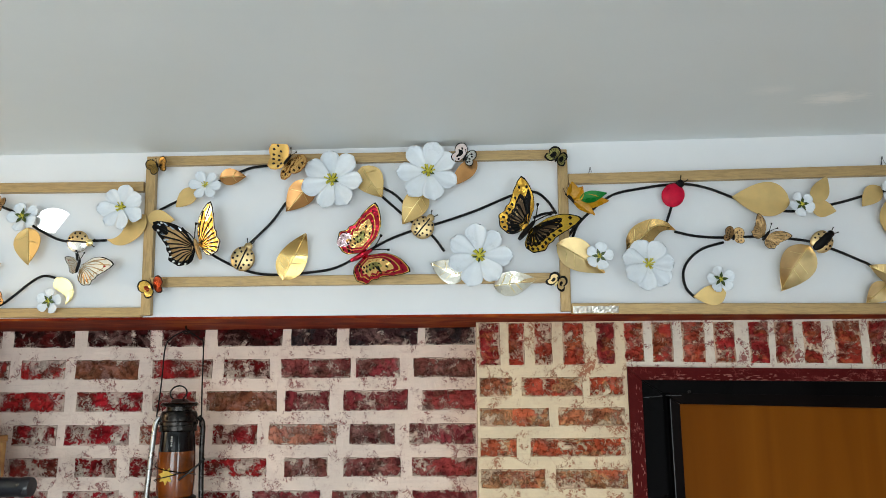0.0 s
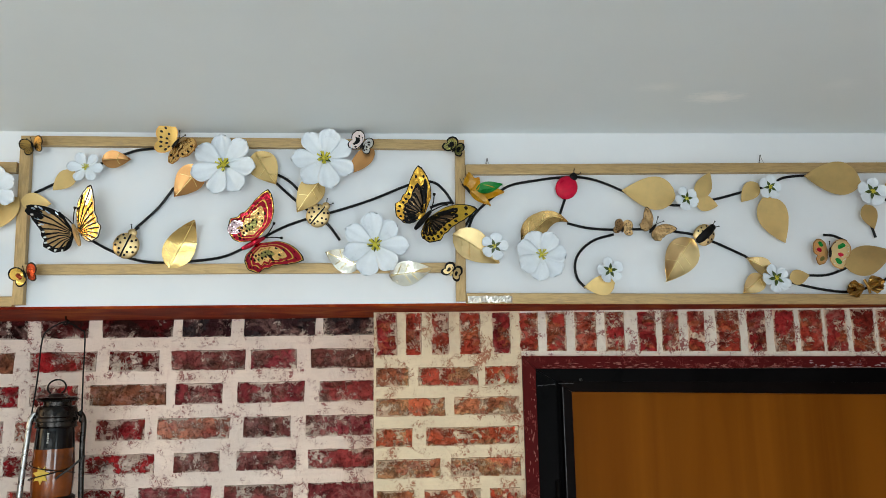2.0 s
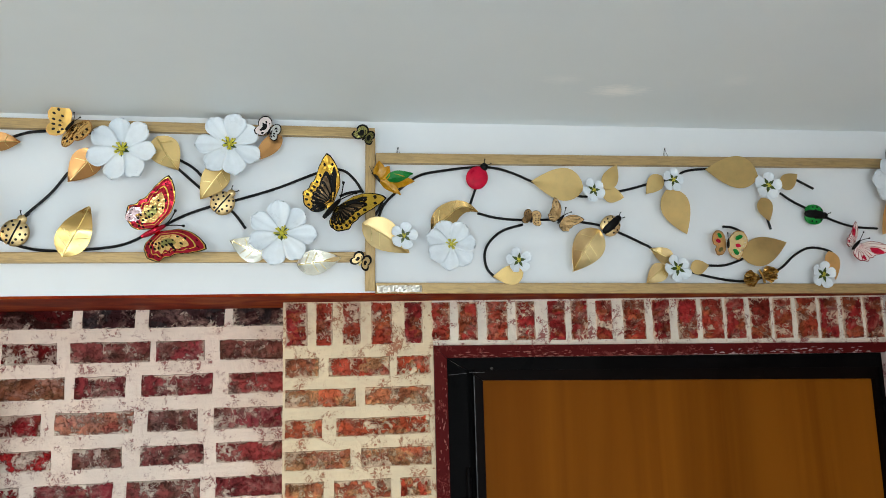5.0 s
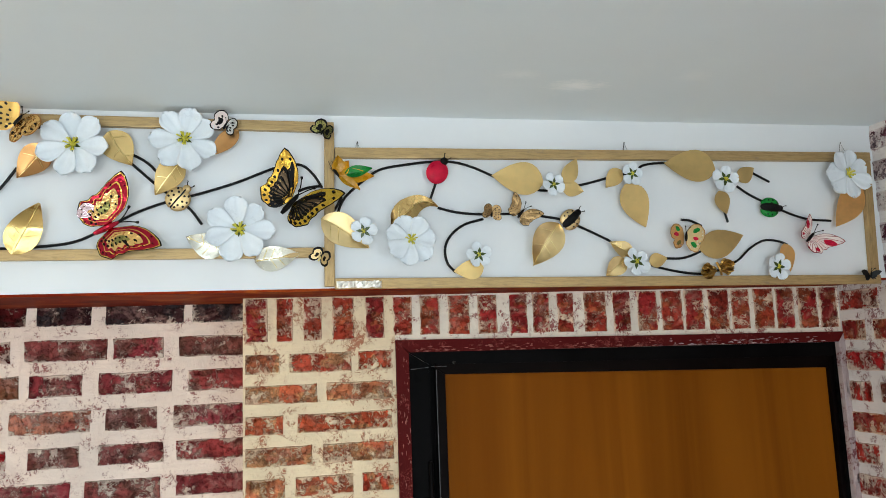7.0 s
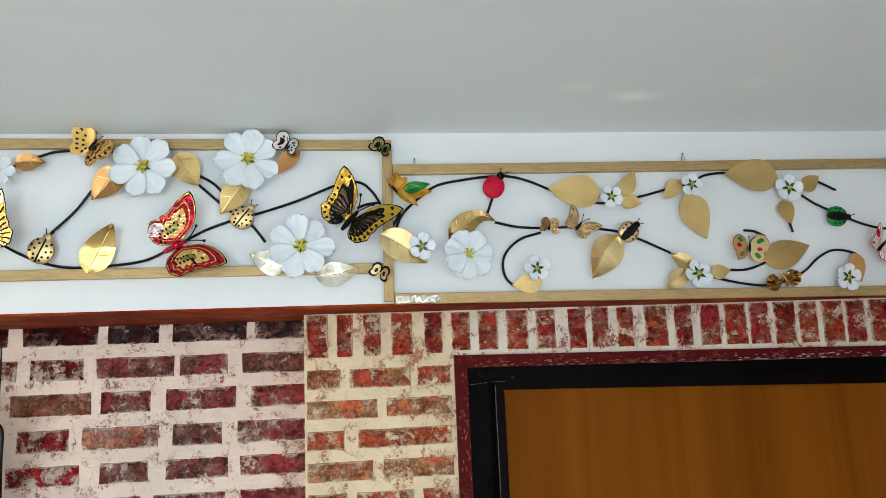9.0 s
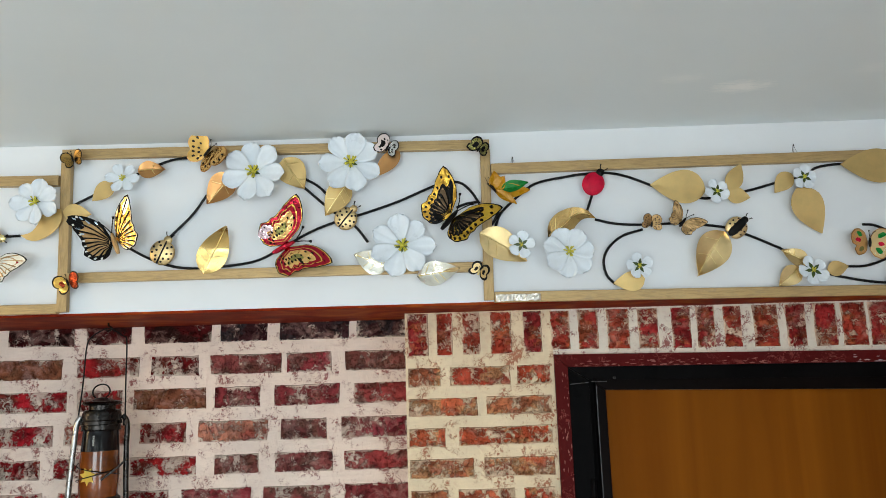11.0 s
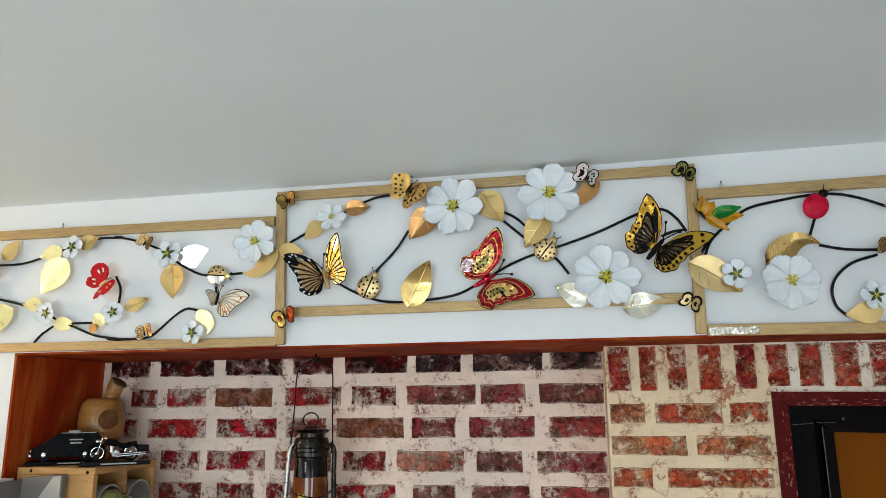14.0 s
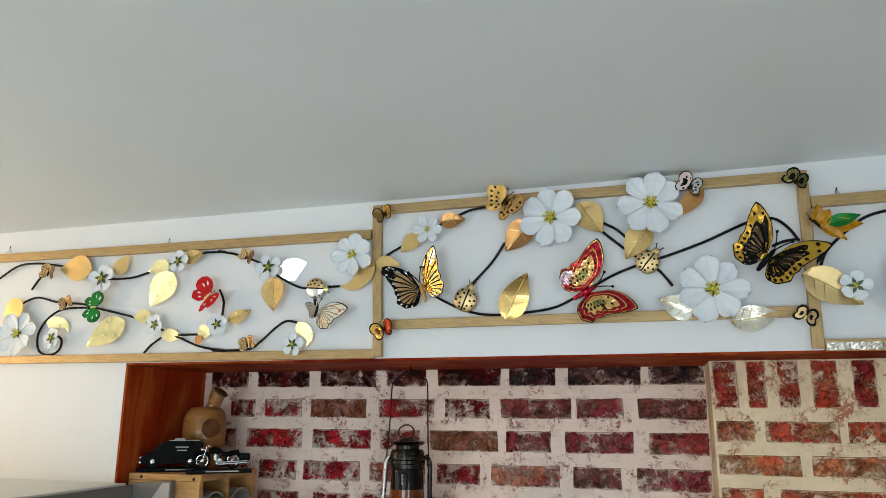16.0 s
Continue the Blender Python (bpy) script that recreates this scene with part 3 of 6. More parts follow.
def leaf(panel, x, z, turn, length, wide, material, veins=False, hook=0.0, tilt=0.0, comma=0, fold=None, crease=None):
    """A cut metal leaf on the vine, creased along its middle; veins are fine raised ridges; crease: where a bent tip begins, and its slope."""
    LEAF_COUNT[0] += 1
    rng = random.Random(LEAF_COUNT[0])
    hook = hook or rng.choice((-1, 1)) * rng.uniform(0.06, 0.16)
    fold = rng.uniform(0.04, 0.10) if veins and fold is None else rng.uniform(0.0, 0.022) if fold is None else fold
    level = 0 if fold == 0 else 1
    spot = leaf_shape(length, wide, hook, fold, level * rng.uniform(-0.02, 0.05), comma, crease)
    bm = bmesh.new()
    rows = []
    for i in range(15):
        s = i / 14
        rows.append([bm.verts.new(spot(min(max(s, 0.002), 0.998), v)) for v in (-1, -0.6, -0.2, 0, 0.2, 0.6, 1)])
    for a, b in zip(rows, rows[1:]):
        for k in range(6):
            bm.faces.new((a[k], b[k], b[k + 1], a[k + 1]))
    bmesh.ops.recalc_face_normals(bm, faces=bm.faces)
    bmesh.ops.solidify(bm, geom=bm.faces[:], thickness=0.0007)
    ob = part("leaf", bm, material, panel, smooth=True)
    ob.matrix_world = on_wall(x, z, 0.012 + rng.uniform(0, 0.005), turn, level * rng.uniform(-4, 4), level * rng.uniform(-4, 3), nod=0.4 * tilt, swing=-0.8 * tilt * x)
    if veins:
        vm = bmesh.new()
        add_tube(vm, [spot(0.04 + 0.9 * k / 12, 0, 0.0012) for k in range(13)], 0.0006, 5)
        for side in (-1, 1):
            for k in rng.sample(range(4), rng.choice((1, 2, 2))):
                s = 0.18 + 0.17 * k
                add_tube(vm, [spot(s + 0.12 * q, side * 0.78 * q, 0.0012) for q in (0, 0.35, 0.7, 1)], 0.00045, 5)
        part("vein", vm, BRIGHT, ob, "raised shiny veins")
    return ob


def stem(panel, *points):
    """A length of taped wire through the points (x, z)."""
    rng = random.Random(len(points))
    line = smooth_path([(x, FACE - 0.0065 - 0.002 * rng.random(), z) for x, z in points])
    return part("stem", add_tube(bmesh.new(), line, 0.0022, 8), WIRE, panel, smooth=True)


def panel_empty(label):
    return tagged(new("vine_panel"), label, "wall decoration", "vine panels on the frieze")


left = panel_empty("gilded wooden frame holding a black wire vine with shiny brass leaves")
middle = panel_empty("higher-hung gilded frame with black wire vine and copper leaves")
right = panel_empty("gilded frame over the door, wire vine with matt brass leaves")

rail(middle, -0.537, 2.4335, 0.168, 2.4335)
rail(middle, -0.522, 2.2275, 0.150, 2.2275)
rail(middle, -0.5295, 2.425, -0.5225, 2.173)
rail(middle, 0.1605, 2.425, 0.1575, 2.173)
rail(left, -1.60, 2.396, -0.540, 2.3895, 0.017)
rail(left, -1.60, 2.182, -0.530, 2.1785, 0.0155)
rail(left, -1.592, 2.388, -1.592, 2.19)
rail(right, 0.169, 2.391, 1.188, 2.4035, 0.017)
rail(right, 0.166, 2.1775, 1.180, 2.1675, 0.017)
rail(right, 1.179, 2.395, 1.170, 2.176)
bm = bmesh.new()
crease = random.Random(12)
rows = []
for k in range(25):
    lift = 0.0012 * crease.random()
    rows.append([bm.verts.new((0.003 * k, v * 0.0054 + crease.uniform(-0.0008, 0.0008), lift + 0.0018 * crease.random())) for v in (-1, -0.5, 0, 0.5, 1)])
for a, b in zip(rows, rows[1:]):
    for k in range(4):
        bm.faces.new((a[k], b[k], b[k + 1], a[k + 1]))
bmesh.ops.recalc_face_normals(bm, faces=bm.faces)
bmesh.ops.solidify(bm, geom=bm.faces[:], thickness=0.0006)
part("foil_tape", bm, FOIL_TAPE, right, "crinkled strip of silver foil tape").matrix_world = on_wall(0.168, 2.1755, 0.0128)
leaf(left, -0.719, 2.344, -42, 0.080, 0.049, SILVER, comma=1, tilt=25, fold=0.0)
leaf(left, -0.728, 2.320, -81, 0.064, 0.046, BRASS, veins=True)
leaf(left, -0.531, 2.340, -148, 0.076, 0.037, BRASS, comma=1)
leaf(left, -0.675, 2.237, -70, 0.048, 0.027, BRIGHT, comma=1, tilt=10)
leaf(left, -0.815, 2.244, 19, 0.047, 0.023, BRASS, veins=True, tilt=14)
leaf(left, -1.136, 2.357, 173, 0.077, 0.051, BRASS, hook=0.2)
leaf(left, -1.077, 2.344, 51, 0.046, 0.029, BRASS, tilt=14)
leaf(left, -0.956, 2.359, -158, 0.045, 0.029, BRIGHT, tilt=14)
leaf(left, -0.943, 2.340, -126, 0.078, 0.049, BRIGHT, tilt=16)
leaf(left, -0.919, 2.361, 23, 0.043, 0.027, BRASS, veins=True)
leaf(left, -1.298, 2.299, -139, 0.065, 0.045, BRASS, hook=0.3)
leaf(left, -1.045, 2.252, -148, 0.090, 0.047, BRIGHT, tilt=14)
leaf(left, -0.984, 2.257, 178, 0.037, 0.026, BRIGHT, tilt=12)
leaf(left, -0.958, 2.222, -3, 0.042, 0.025, BRIGHT, tilt=12)
leaf(left, -1.230, 2.255, -27, 0.051, 0.028, BRIGHT, comma=1, tilt=15)
leaf(left, -0.859, 2.236, -126, 0.032, 0.024, BRIGHT, tilt=18)
stem(left, (-1.379, 2.350), (-1.331, 2.375), (-1.281, 2.378), (-1.224, 2.370), (-1.174, 2.360), (-1.118, 2.339), (-1.050, 2.336), (-1.006, 2.345), (-0.972, 2.355), (-0.941, 2.364), (-0.905, 2.373), (-0.882, 2.377), (-0.839, 2.376), (-0.853, 2.378), (-0.816, 2.370), (-0.780, 2.358), (-0.744, 2.342), (-0.723, 2.324), (-0.697, 2.309), (-0.675, 2.300), (-0.651, 2.297), (-0.626, 2.298), (-0.598, 2.299))
stem(left, (-1.289, 2.324), (-1.273, 2.344), (-1.261, 2.357))
stem(left, (-1.307, 2.296), (-1.285, 2.304), (-1.264, 2.306), (-1.218, 2.295), (-1.158, 2.289), (-1.131, 2.283))
stem(left, (-1.136, 2.281), (-1.194, 2.281), (-1.225, 2.271), (-1.249, 2.250), (-1.257, 2.224), (-1.249, 2.198), (-1.223, 2.189), (-1.201, 2.199), (-1.197, 2.218), (-1.211, 2.229))
stem(left, (-1.136, 2.283), (-1.093, 2.273), (-1.041, 2.261), (-1.010, 2.251), (-0.979, 2.240), (-0.943, 2.222), (-0.923, 2.216), (-0.875, 2.198), (-0.823, 2.190), (-0.850, 2.191), (-0.802, 2.190), (-0.769, 2.193), (-0.748, 2.206), (-0.721, 2.229), (-0.699, 2.240), (-0.676, 2.236))
stem(left, (-0.924, 2.221), (-0.881, 2.221))
stem(left, (-0.964, 2.217), (-0.985, 2.203), (-0.999, 2.189))
stem(left, (-0.647, 2.284), (-0.644, 2.265))
stem(left, (-0.834, 2.255), (-0.833, 2.282), (-0.844, 2.304))
# no leaf of its own: copper piece for the dark reflection on a pale leaf's tip
leaf(left, -0.871, 2.217, -120, 0.018, 0.017, COPPER)

leaf(middle, -0.449, 2.382, -133, 0.044, 0.029, BRASS)
leaf(middle, -0.410, 2.401, 5, 0.044, 0.028, COPPER, veins=True)
leaf(middle, -0.527, 2.335, -5, 0.046, 0.027, BRASS)
leaf(middle, -0.299, 2.228, 65, 0.084, 0.046, GLOSSY, veins=True, tilt=21, fold=0.03, crease=(0.56, 0.62))
leaf(middle, -0.255, 2.392, -128, 0.065, 0.045, COPPER, veins=True)
leaf(middle, -0.172, 2.416, -60, 0.063, 0.046, BRASS, veins=True)
leaf(middle, -0.066, 2.372, -128, 0.066, 0.042, BRASS, veins=True)
leaf(middle, 0.019, 2.422, -138, 0.061, 0.027, COPPER)
leaf(middle, -0.003, 2.230, 160, 0.060, 0.038, PALE, veins=True, tilt=18, fold=0.10)
leaf(middle, 0.043, 2.215, 6, 0.069, 0.039, PALE, veins=True, tilt=19, fold=0.10)
leaf(middle, 0.146, 2.282, -30, 0.089, 0.050, PALE_GOLD, veins=True, tilt=8, fold=0.05)
stem(middle, (-0.512, 2.349), (-0.475, 2.368), (-0.427, 2.391), (-0.374, 2.415), (-0.343, 2.422), (-0.281, 2.424), (-0.240, 2.406))
stem(middle, (-0.299, 2.359), (-0.322, 2.326), (-0.356, 2.291), (-0.366, 2.277))
stem(middle, (-0.439, 2.285), (-0.399, 2.261), (-0.358, 2.244), (-0.319, 2.238), (-0.264, 2.240), (-0.215, 2.248), (-0.172, 2.269), (-0.128, 2.293), (-0.085, 2.309), (-0.041, 2.321), (0.015, 2.340), (0.081, 2.367), (0.114, 2.370), (0.134, 2.355), (0.148, 2.333))
stem(middle, (-0.142, 2.384), (-0.111, 2.364), (-0.072, 2.315), (-0.052, 2.295), (-0.036, 2.273))
stem(middle, (-0.140, 2.368), (-0.107, 2.338), (-0.085, 2.320))
stem(middle, (0.110, 2.327), (0.126, 2.333), (0.147, 2.336))
stem(middle, (0.179, 2.318), (0.167, 2.297), (0.147, 2.279))

leaf(right, 0.521, 2.343, 168, 0.092, 0.056, BRASS, hook=0.22)
leaf(right, 0.559, 2.343, 58, 0.051, 0.028, BRASS)
leaf(right, 0.556, 2.337, -8, 0.040, 0.028, BRASS)
leaf(right, 0.257, 2.269, 21, 0.084, 0.046, BRONZE_LEAF, comma=1, tilt=-4, fold=0.06, veins=True)
leaf(right, 0.409, 2.200, -169, 0.051, 0.032, BRASS, hook=-0.2)
leaf(right, 0.544, 2.272, -127, 0.086, 0.054, PALE_GOLD, veins=True, tilt=-3, fold=0.14, hook=0.12)
leaf(right, 0.668, 2.369, -137, 0.044, 0.029, BRASS)
leaf(right, 0.672, 2.343, -61, 0.085, 0.053, BRASS, hook=-0.15)
leaf(right, 0.851, 2.371, 169, 0.100, 0.059, BRASS, hook=0.22)
leaf(right, 0.894, 2.353, 31, 0.043, 0.029, BRASS)
leaf(right, 0.854, 2.332, -71, 0.044, 0.032, BRASS)
leaf(right, 0.808, 2.227, 13, 0.101, 0.050, BRASS, hook=0.12)
leaf(right, 0.677, 2.218, 149, 0.046, 0.028, PALE_GOLD, veins=True)
leaf(right, 0.662, 2.211, -140, 0.047, 0.032, PALE_GOLD, veins=True)
leaf(right, 0.708, 2.205, 12, 0.036, 0.025, BRASS)
leaf(right, 1.157, 2.339, -139, 0.099, 0.055, ORANGE_LEAF, hook=0.3)
leaf(right, 0.979, 2.236, -76, 0.052, 0.030, ORANGE_LEAF, hook=-0.3)
stem(right, (0.171, 2.289), (0.184, 2.317), (0.219, 2.349), (0.245, 2.365), (0.289, 2.374), (0.329, 2.379), (0.365, 2.379), (0.401, 2.370), (0.454, 2.348), (0.500, 2.336), (0.533, 2.332), (0.596, 2.343), (0.641, 2.355), (0.644, 2.356), (0.692, 2.367), (0.716, 2.380), (0.757, 2.385), (0.809, 2.384), (0.854, 2.367), (0.876, 2.357))
stem(right, (0.335, 2.343), (0.325, 2.316))
stem(right, (0.337, 2.301), (0.370, 2.293), (0.414, 2.290), (0.483, 2.291), (0.525, 2.286), (0.553, 2.281), (0.590, 2.267), (0.629, 2.249), (0.642, 2.242), (0.671, 2.217), (0.729, 2.196), (0.798, 2.184), (0.840, 2.188), (0.884, 2.206), (0.913, 2.229), (0.946, 2.243), (0.986, 2.237), (1.000, 2.220))
stem(right, (0.414, 2.282), (0.380, 2.272), (0.357, 2.254), (0.347, 2.233), (0.350, 2.209), (0.363, 2.193))
stem(right, (0.897, 2.343), (0.924, 2.326), (0.970, 2.306), (1.007, 2.291), (1.044, 2.282), (1.088, 2.279))
stem(right, (0.932, 2.368), (0.965, 2.352))
stem(right, (0.866, 2.299), (0.872, 2.276))
stem(right, (0.741, 2.212), (0.776, 2.212), (0.807, 2.221), (0.829, 2.233))
stem(right, (0.780, 2.281), (0.798, 2.279), (0.819, 2.270))
for hx, hz in ((0.206, 2.394), (0.681, 2.404), (1.130, 2.415)):
    hook(right, hx, hz)
for hx, hz in ((-1.364, 2.403), (-0.967, 2.393), (-0.573, 2.382)):
    hook(left, hx, hz)


# ---- flowers ----
def petal_mesh(wide, notch, cup, inner):
    """A unit petal along x: rounded, notched at the end, cupped."""
    bm = bmesh.new()
    rows = []
    for i in range(15):
        s = 1 - (1 - i / 14) ** 1.7
        row = []
        for k in range(9):
            v = -1 + k / 4
            half = wide * (0.16 + 0.84 * math.sin(min(1, s * 1.18) * math.pi / 2) ** 1.1) * (1 if s < 0.66 else math.sqrt(max(0.0, 1 - ((s - 0.66) / 0.344) ** 2)))
            reach = inner + (1 - inner) * s * (1 - 0.05 * v * v - notch * math.exp(-(v / 0.22) ** 2) * s ** 3)
            lift = cup * (s * s * 0.9 - 0.75 * s) + 0.07 * v * v * s + 0.02 * math.sin(7 * v) * s
            row.append(bm.verts.new((reach, v * half, lift)))
        rows.append(row)
    for a, b in zip(rows, rows[1:]):
        for k in range(8):
            bm.faces.new((a[k], b[k], b[k + 1], a[k + 1]))
    for f in bm.faces:
        f.smooth = True
    bmesh.ops.recalc_face_normals(bm, faces=bm.faces)
    bmesh.ops.solidify(bm, geom=bm.faces[:], thickness=0.012)
    data = bpy.data.meshes.new("petal")
    bm.to_mesh(data)
    bm.free()
    data.materials.append(PETAL)
    return data


def stamen_mesh(count, reach, seed, star):
    rng = random.Random(seed)
    bm = bmesh.new()
    for k in range(count):
        a = 2 * math.pi * k / count + rng.uniform(-0.25, 0.25)
        r = reach * rng.uniform(0.6, 1.1)
        line = [Vector((0, 0, 0.02)), Vector((0.5 * r * math.cos(a), 0.5 * r * math.sin(a), 0.10)), Vector((r * math.cos(a), r * math.sin(a), 0.13 + rng.uniform(0, 0.06)))]
        add_tube(bm, line, star, 5, lambda t: 0.7 + 0.9 * t)
    add_lathe(bm, [(0.0, 0.12), (0.05, 0.10), (0.075, 0.04), (0.06, 0.0)], 8)
    data = bpy.data.meshes.new("flower_centre")
    bm.to_mesh(data)
    bm.free()
    return data


def sepal_mesh():
    bm = bmesh.new()
    for k in range(5):
        a = 2 * math.pi * k / 5
        m = pose(0, 0, 0.075, 0, 0, math.degrees(a))
        add_plate(bm, [(0.02, -0.05), (0.22, -0.085), (0.42, 0.0), (0.22, 0.085), (0.02, 0.05)], 0.0, 0.02, m)
    data = bpy.data.meshes.new("calyx")
    bm.to_mesh(data)
    bm.free()
    data.materials.append(SEPAL)
    return data


YELLOW_STAMENS, FINE_STAMENS = stamen_mesh(11, 0.21, 3, 0.018), stamen_mesh(6, 0.17, 5, 0.03)
for data in (YELLOW_STAMENS, FINE_STAMENS):
    data.materials.append(STAMEN)
SEPALS = sepal_mesh()
LARGE = dict(petals=7, mesh=petal_mesh(0.336, 0.05, 0.10, 0.06), stamens=YELLOW_STAMENS, sepals=False, label="large white seven-petalled artificial flower with yellow-green stamens")
SMALL_SIX = dict(petals=6, mesh=petal_mesh(0.34, 0.05, 0.16, 0.05), stamens=YELLOW_STAMENS, sepals=False, label="small white artificial flower with yellow stamens beside brass leaves")
DOUBLE = dict(petals=7, mesh=petal_mesh(0.385, 0.13, 0.06, 0.04), stamens=YELLOW_STAMENS, sepals=False, label="round scalloped white artificial flower with a yellow star centre")
SMALL = dict(petals=5, mesh=petal_mesh(0.43, 0.14, 0.20, 0.05), stamens=FINE_STAMENS, sepals=True, label="small white blossom with dark green star centre on the vine")
FLOWER_COUNT = [0]


def flower(kind, x, z, radius, turn=0.0, out=0.021):
    FLOWER_COUNT[0] += 1
    rng = random.Random(100 + FLOWER_COUNT[0])
    base = tagged(new("flower_ornament"), kind["label"], "artificial flower", "white flowers on the frieze")
    base.matrix_world = on_wall(x, z, out, turn + rng.uniform(-8, 8), rng.uniform(-9, 5), rng.uniform(-7, 7), radius * 1.06)
    n = kind["petals"]
    for k in range(n):
        ob = new("petal", kind["mesh"])
        ob.parent = base
        ob.matrix_basis = pose(0, 0, 0.025 * (k % 2) + rng.uniform(0, 0.02), rng.uniform(-7, 7), rng.uniform(-9, 5), 360 * k / n + rng.uniform(-4, 4)) @ Matrix.Diagonal((rng.uniform(0.95, 1.04), rng.uniform(0.90, 1.08), 1, 1))
    heart = new("flower_centre", kind["stamens"])
    heart.parent = base
    tagged(heart, "yellow-green stamens")
    heart.matrix_basis = pose(0, 0, 0.03, 0, 0, rng.uniform(0, 90))
    if kind["sepals"] or kind is LARGE:
        star = new("calyx", SEPALS)
        star.parent = base
        tagged(star, "dark green star")
        star.matrix_basis = pose(0, 0, 0.02, 0, 0, rng.uniform(0, 70)) @ Matrix.Scale(0.55 if kind is LARGE else 1.3, 4)
    return base


# ---- butterflies ----
# the wings' rim: degrees from the tip, towards the tail, and reach from the root
WING_REACH = ((27, 0.40), (19, 0.62), (11, 0.80), (4, 0.95), (0, 1.0), (-6, 0.90), (-17, 0.69), (-32, 0.58), (-45, 0.56), (-58, 0.59), (-69, 0.57), (-81, 0.50), (-95, 0.40), (-109, 0.22))
ROUND_REACH = ((56, 0.42), (42, 0.72), (26, 0.93), (10, 1.0), (-6, 0.96), (-18, 0.84), (-27, 0.70), (-36, 0.80), (-50, 0.86), (-64, 0.78), (-80, 0.55), (-96, 0.28))


def rim_reach(a, reaches):
    for (a0, r0), (a1, r1) in zip(reaches, reaches[1:]):
        if a1 <= a <= a0:
            return r0 + (r1 - r0) * (a - a0) / (a1 - a0)
    return reaches[-1][1]


def wing_outline(wave=0.0, scale=1.0, round_=False):
    """One side's fused fore and hind wing about its root, the tip along x; scale draws the rim in towards the wing's middle."""
    reaches, tall, cx, cy = (ROUND_REACH, 1.15, 0.36, -0.10) if round_ else (WING_REACH, 1.0, 0.27, -0.12)
    out = [(0.02, 0.01)]
    for (a0, r0), (a1, r1) in zip(reaches, reaches[1:]):
        for k in range(4):
            t = k / 4
            a, r = a0 + (a1 - a0) * t, r0 + (r1 - r0) * t
            r *= 1 + wave * math.sin(radians(a) * 17) * (1 if a < -8 else 0)
            out.append((r * math.cos(radians(a)), tall * r * math.sin(radians(a))))
    return [(cx + (x - cx) * scale, cy + (y - cy) * scale) for x, y in out]


def style(edge, layers=(), veins=None, rows=(), patches=(), body=BLACK, wave=0.0, label="", lift=18, bold=0.010, round_=False, other=None, run=0.93):
    """layers: (scale, material) from the rim in; rows of dots: (share of the rim, count, size, material); patches: (degrees, reach, long, wide, material);
    other: what differs on the second wing."""
    return dict(run=run, bold=bold, round_=round_, edge=edge, layers=layers, veins=veins, rows=rows, patches=patches, body=body, wave=wave, label=label, lift=lift, other=other or {})


# second wing: brighter amber, ivory stripes and silver tip imitate its reflections
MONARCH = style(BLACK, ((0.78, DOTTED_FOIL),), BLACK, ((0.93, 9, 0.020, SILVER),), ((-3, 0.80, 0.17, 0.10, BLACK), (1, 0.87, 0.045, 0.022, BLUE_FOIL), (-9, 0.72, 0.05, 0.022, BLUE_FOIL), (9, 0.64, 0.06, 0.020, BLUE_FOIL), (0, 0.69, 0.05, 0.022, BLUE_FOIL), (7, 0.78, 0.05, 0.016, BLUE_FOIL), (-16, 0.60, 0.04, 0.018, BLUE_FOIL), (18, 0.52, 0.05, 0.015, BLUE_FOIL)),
                DOTTED_FOIL, 0.025, "large black and amber foil butterfly, silvery tip, reflections coloured into one wing", 26, 0.015,
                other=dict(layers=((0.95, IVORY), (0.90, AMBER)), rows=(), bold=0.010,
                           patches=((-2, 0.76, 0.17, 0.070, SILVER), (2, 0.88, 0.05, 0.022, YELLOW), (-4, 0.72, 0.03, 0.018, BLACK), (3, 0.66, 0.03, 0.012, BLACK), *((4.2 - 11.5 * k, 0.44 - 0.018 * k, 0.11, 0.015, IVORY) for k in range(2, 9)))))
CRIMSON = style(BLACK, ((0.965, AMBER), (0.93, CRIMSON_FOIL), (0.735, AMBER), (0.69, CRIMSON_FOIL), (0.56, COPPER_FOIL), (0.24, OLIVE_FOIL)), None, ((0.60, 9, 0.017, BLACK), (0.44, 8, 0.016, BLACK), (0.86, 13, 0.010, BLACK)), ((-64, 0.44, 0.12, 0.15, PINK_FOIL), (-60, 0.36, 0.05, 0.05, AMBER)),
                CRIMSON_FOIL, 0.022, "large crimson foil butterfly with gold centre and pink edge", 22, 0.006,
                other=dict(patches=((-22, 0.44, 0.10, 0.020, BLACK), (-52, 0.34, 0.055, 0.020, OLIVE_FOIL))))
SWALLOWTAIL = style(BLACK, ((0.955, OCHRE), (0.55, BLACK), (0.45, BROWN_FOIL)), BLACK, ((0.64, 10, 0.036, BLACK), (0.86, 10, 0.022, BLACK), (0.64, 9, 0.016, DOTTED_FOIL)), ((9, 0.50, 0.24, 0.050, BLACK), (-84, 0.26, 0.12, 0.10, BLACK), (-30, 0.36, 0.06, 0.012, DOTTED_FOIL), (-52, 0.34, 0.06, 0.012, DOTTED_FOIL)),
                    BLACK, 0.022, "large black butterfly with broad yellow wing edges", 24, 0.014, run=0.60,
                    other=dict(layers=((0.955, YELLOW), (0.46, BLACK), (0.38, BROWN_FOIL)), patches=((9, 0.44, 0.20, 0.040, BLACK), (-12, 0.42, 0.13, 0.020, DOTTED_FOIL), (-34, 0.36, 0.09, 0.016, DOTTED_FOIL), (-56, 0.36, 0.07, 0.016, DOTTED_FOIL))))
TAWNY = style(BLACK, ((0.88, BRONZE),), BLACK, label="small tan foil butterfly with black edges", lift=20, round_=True)
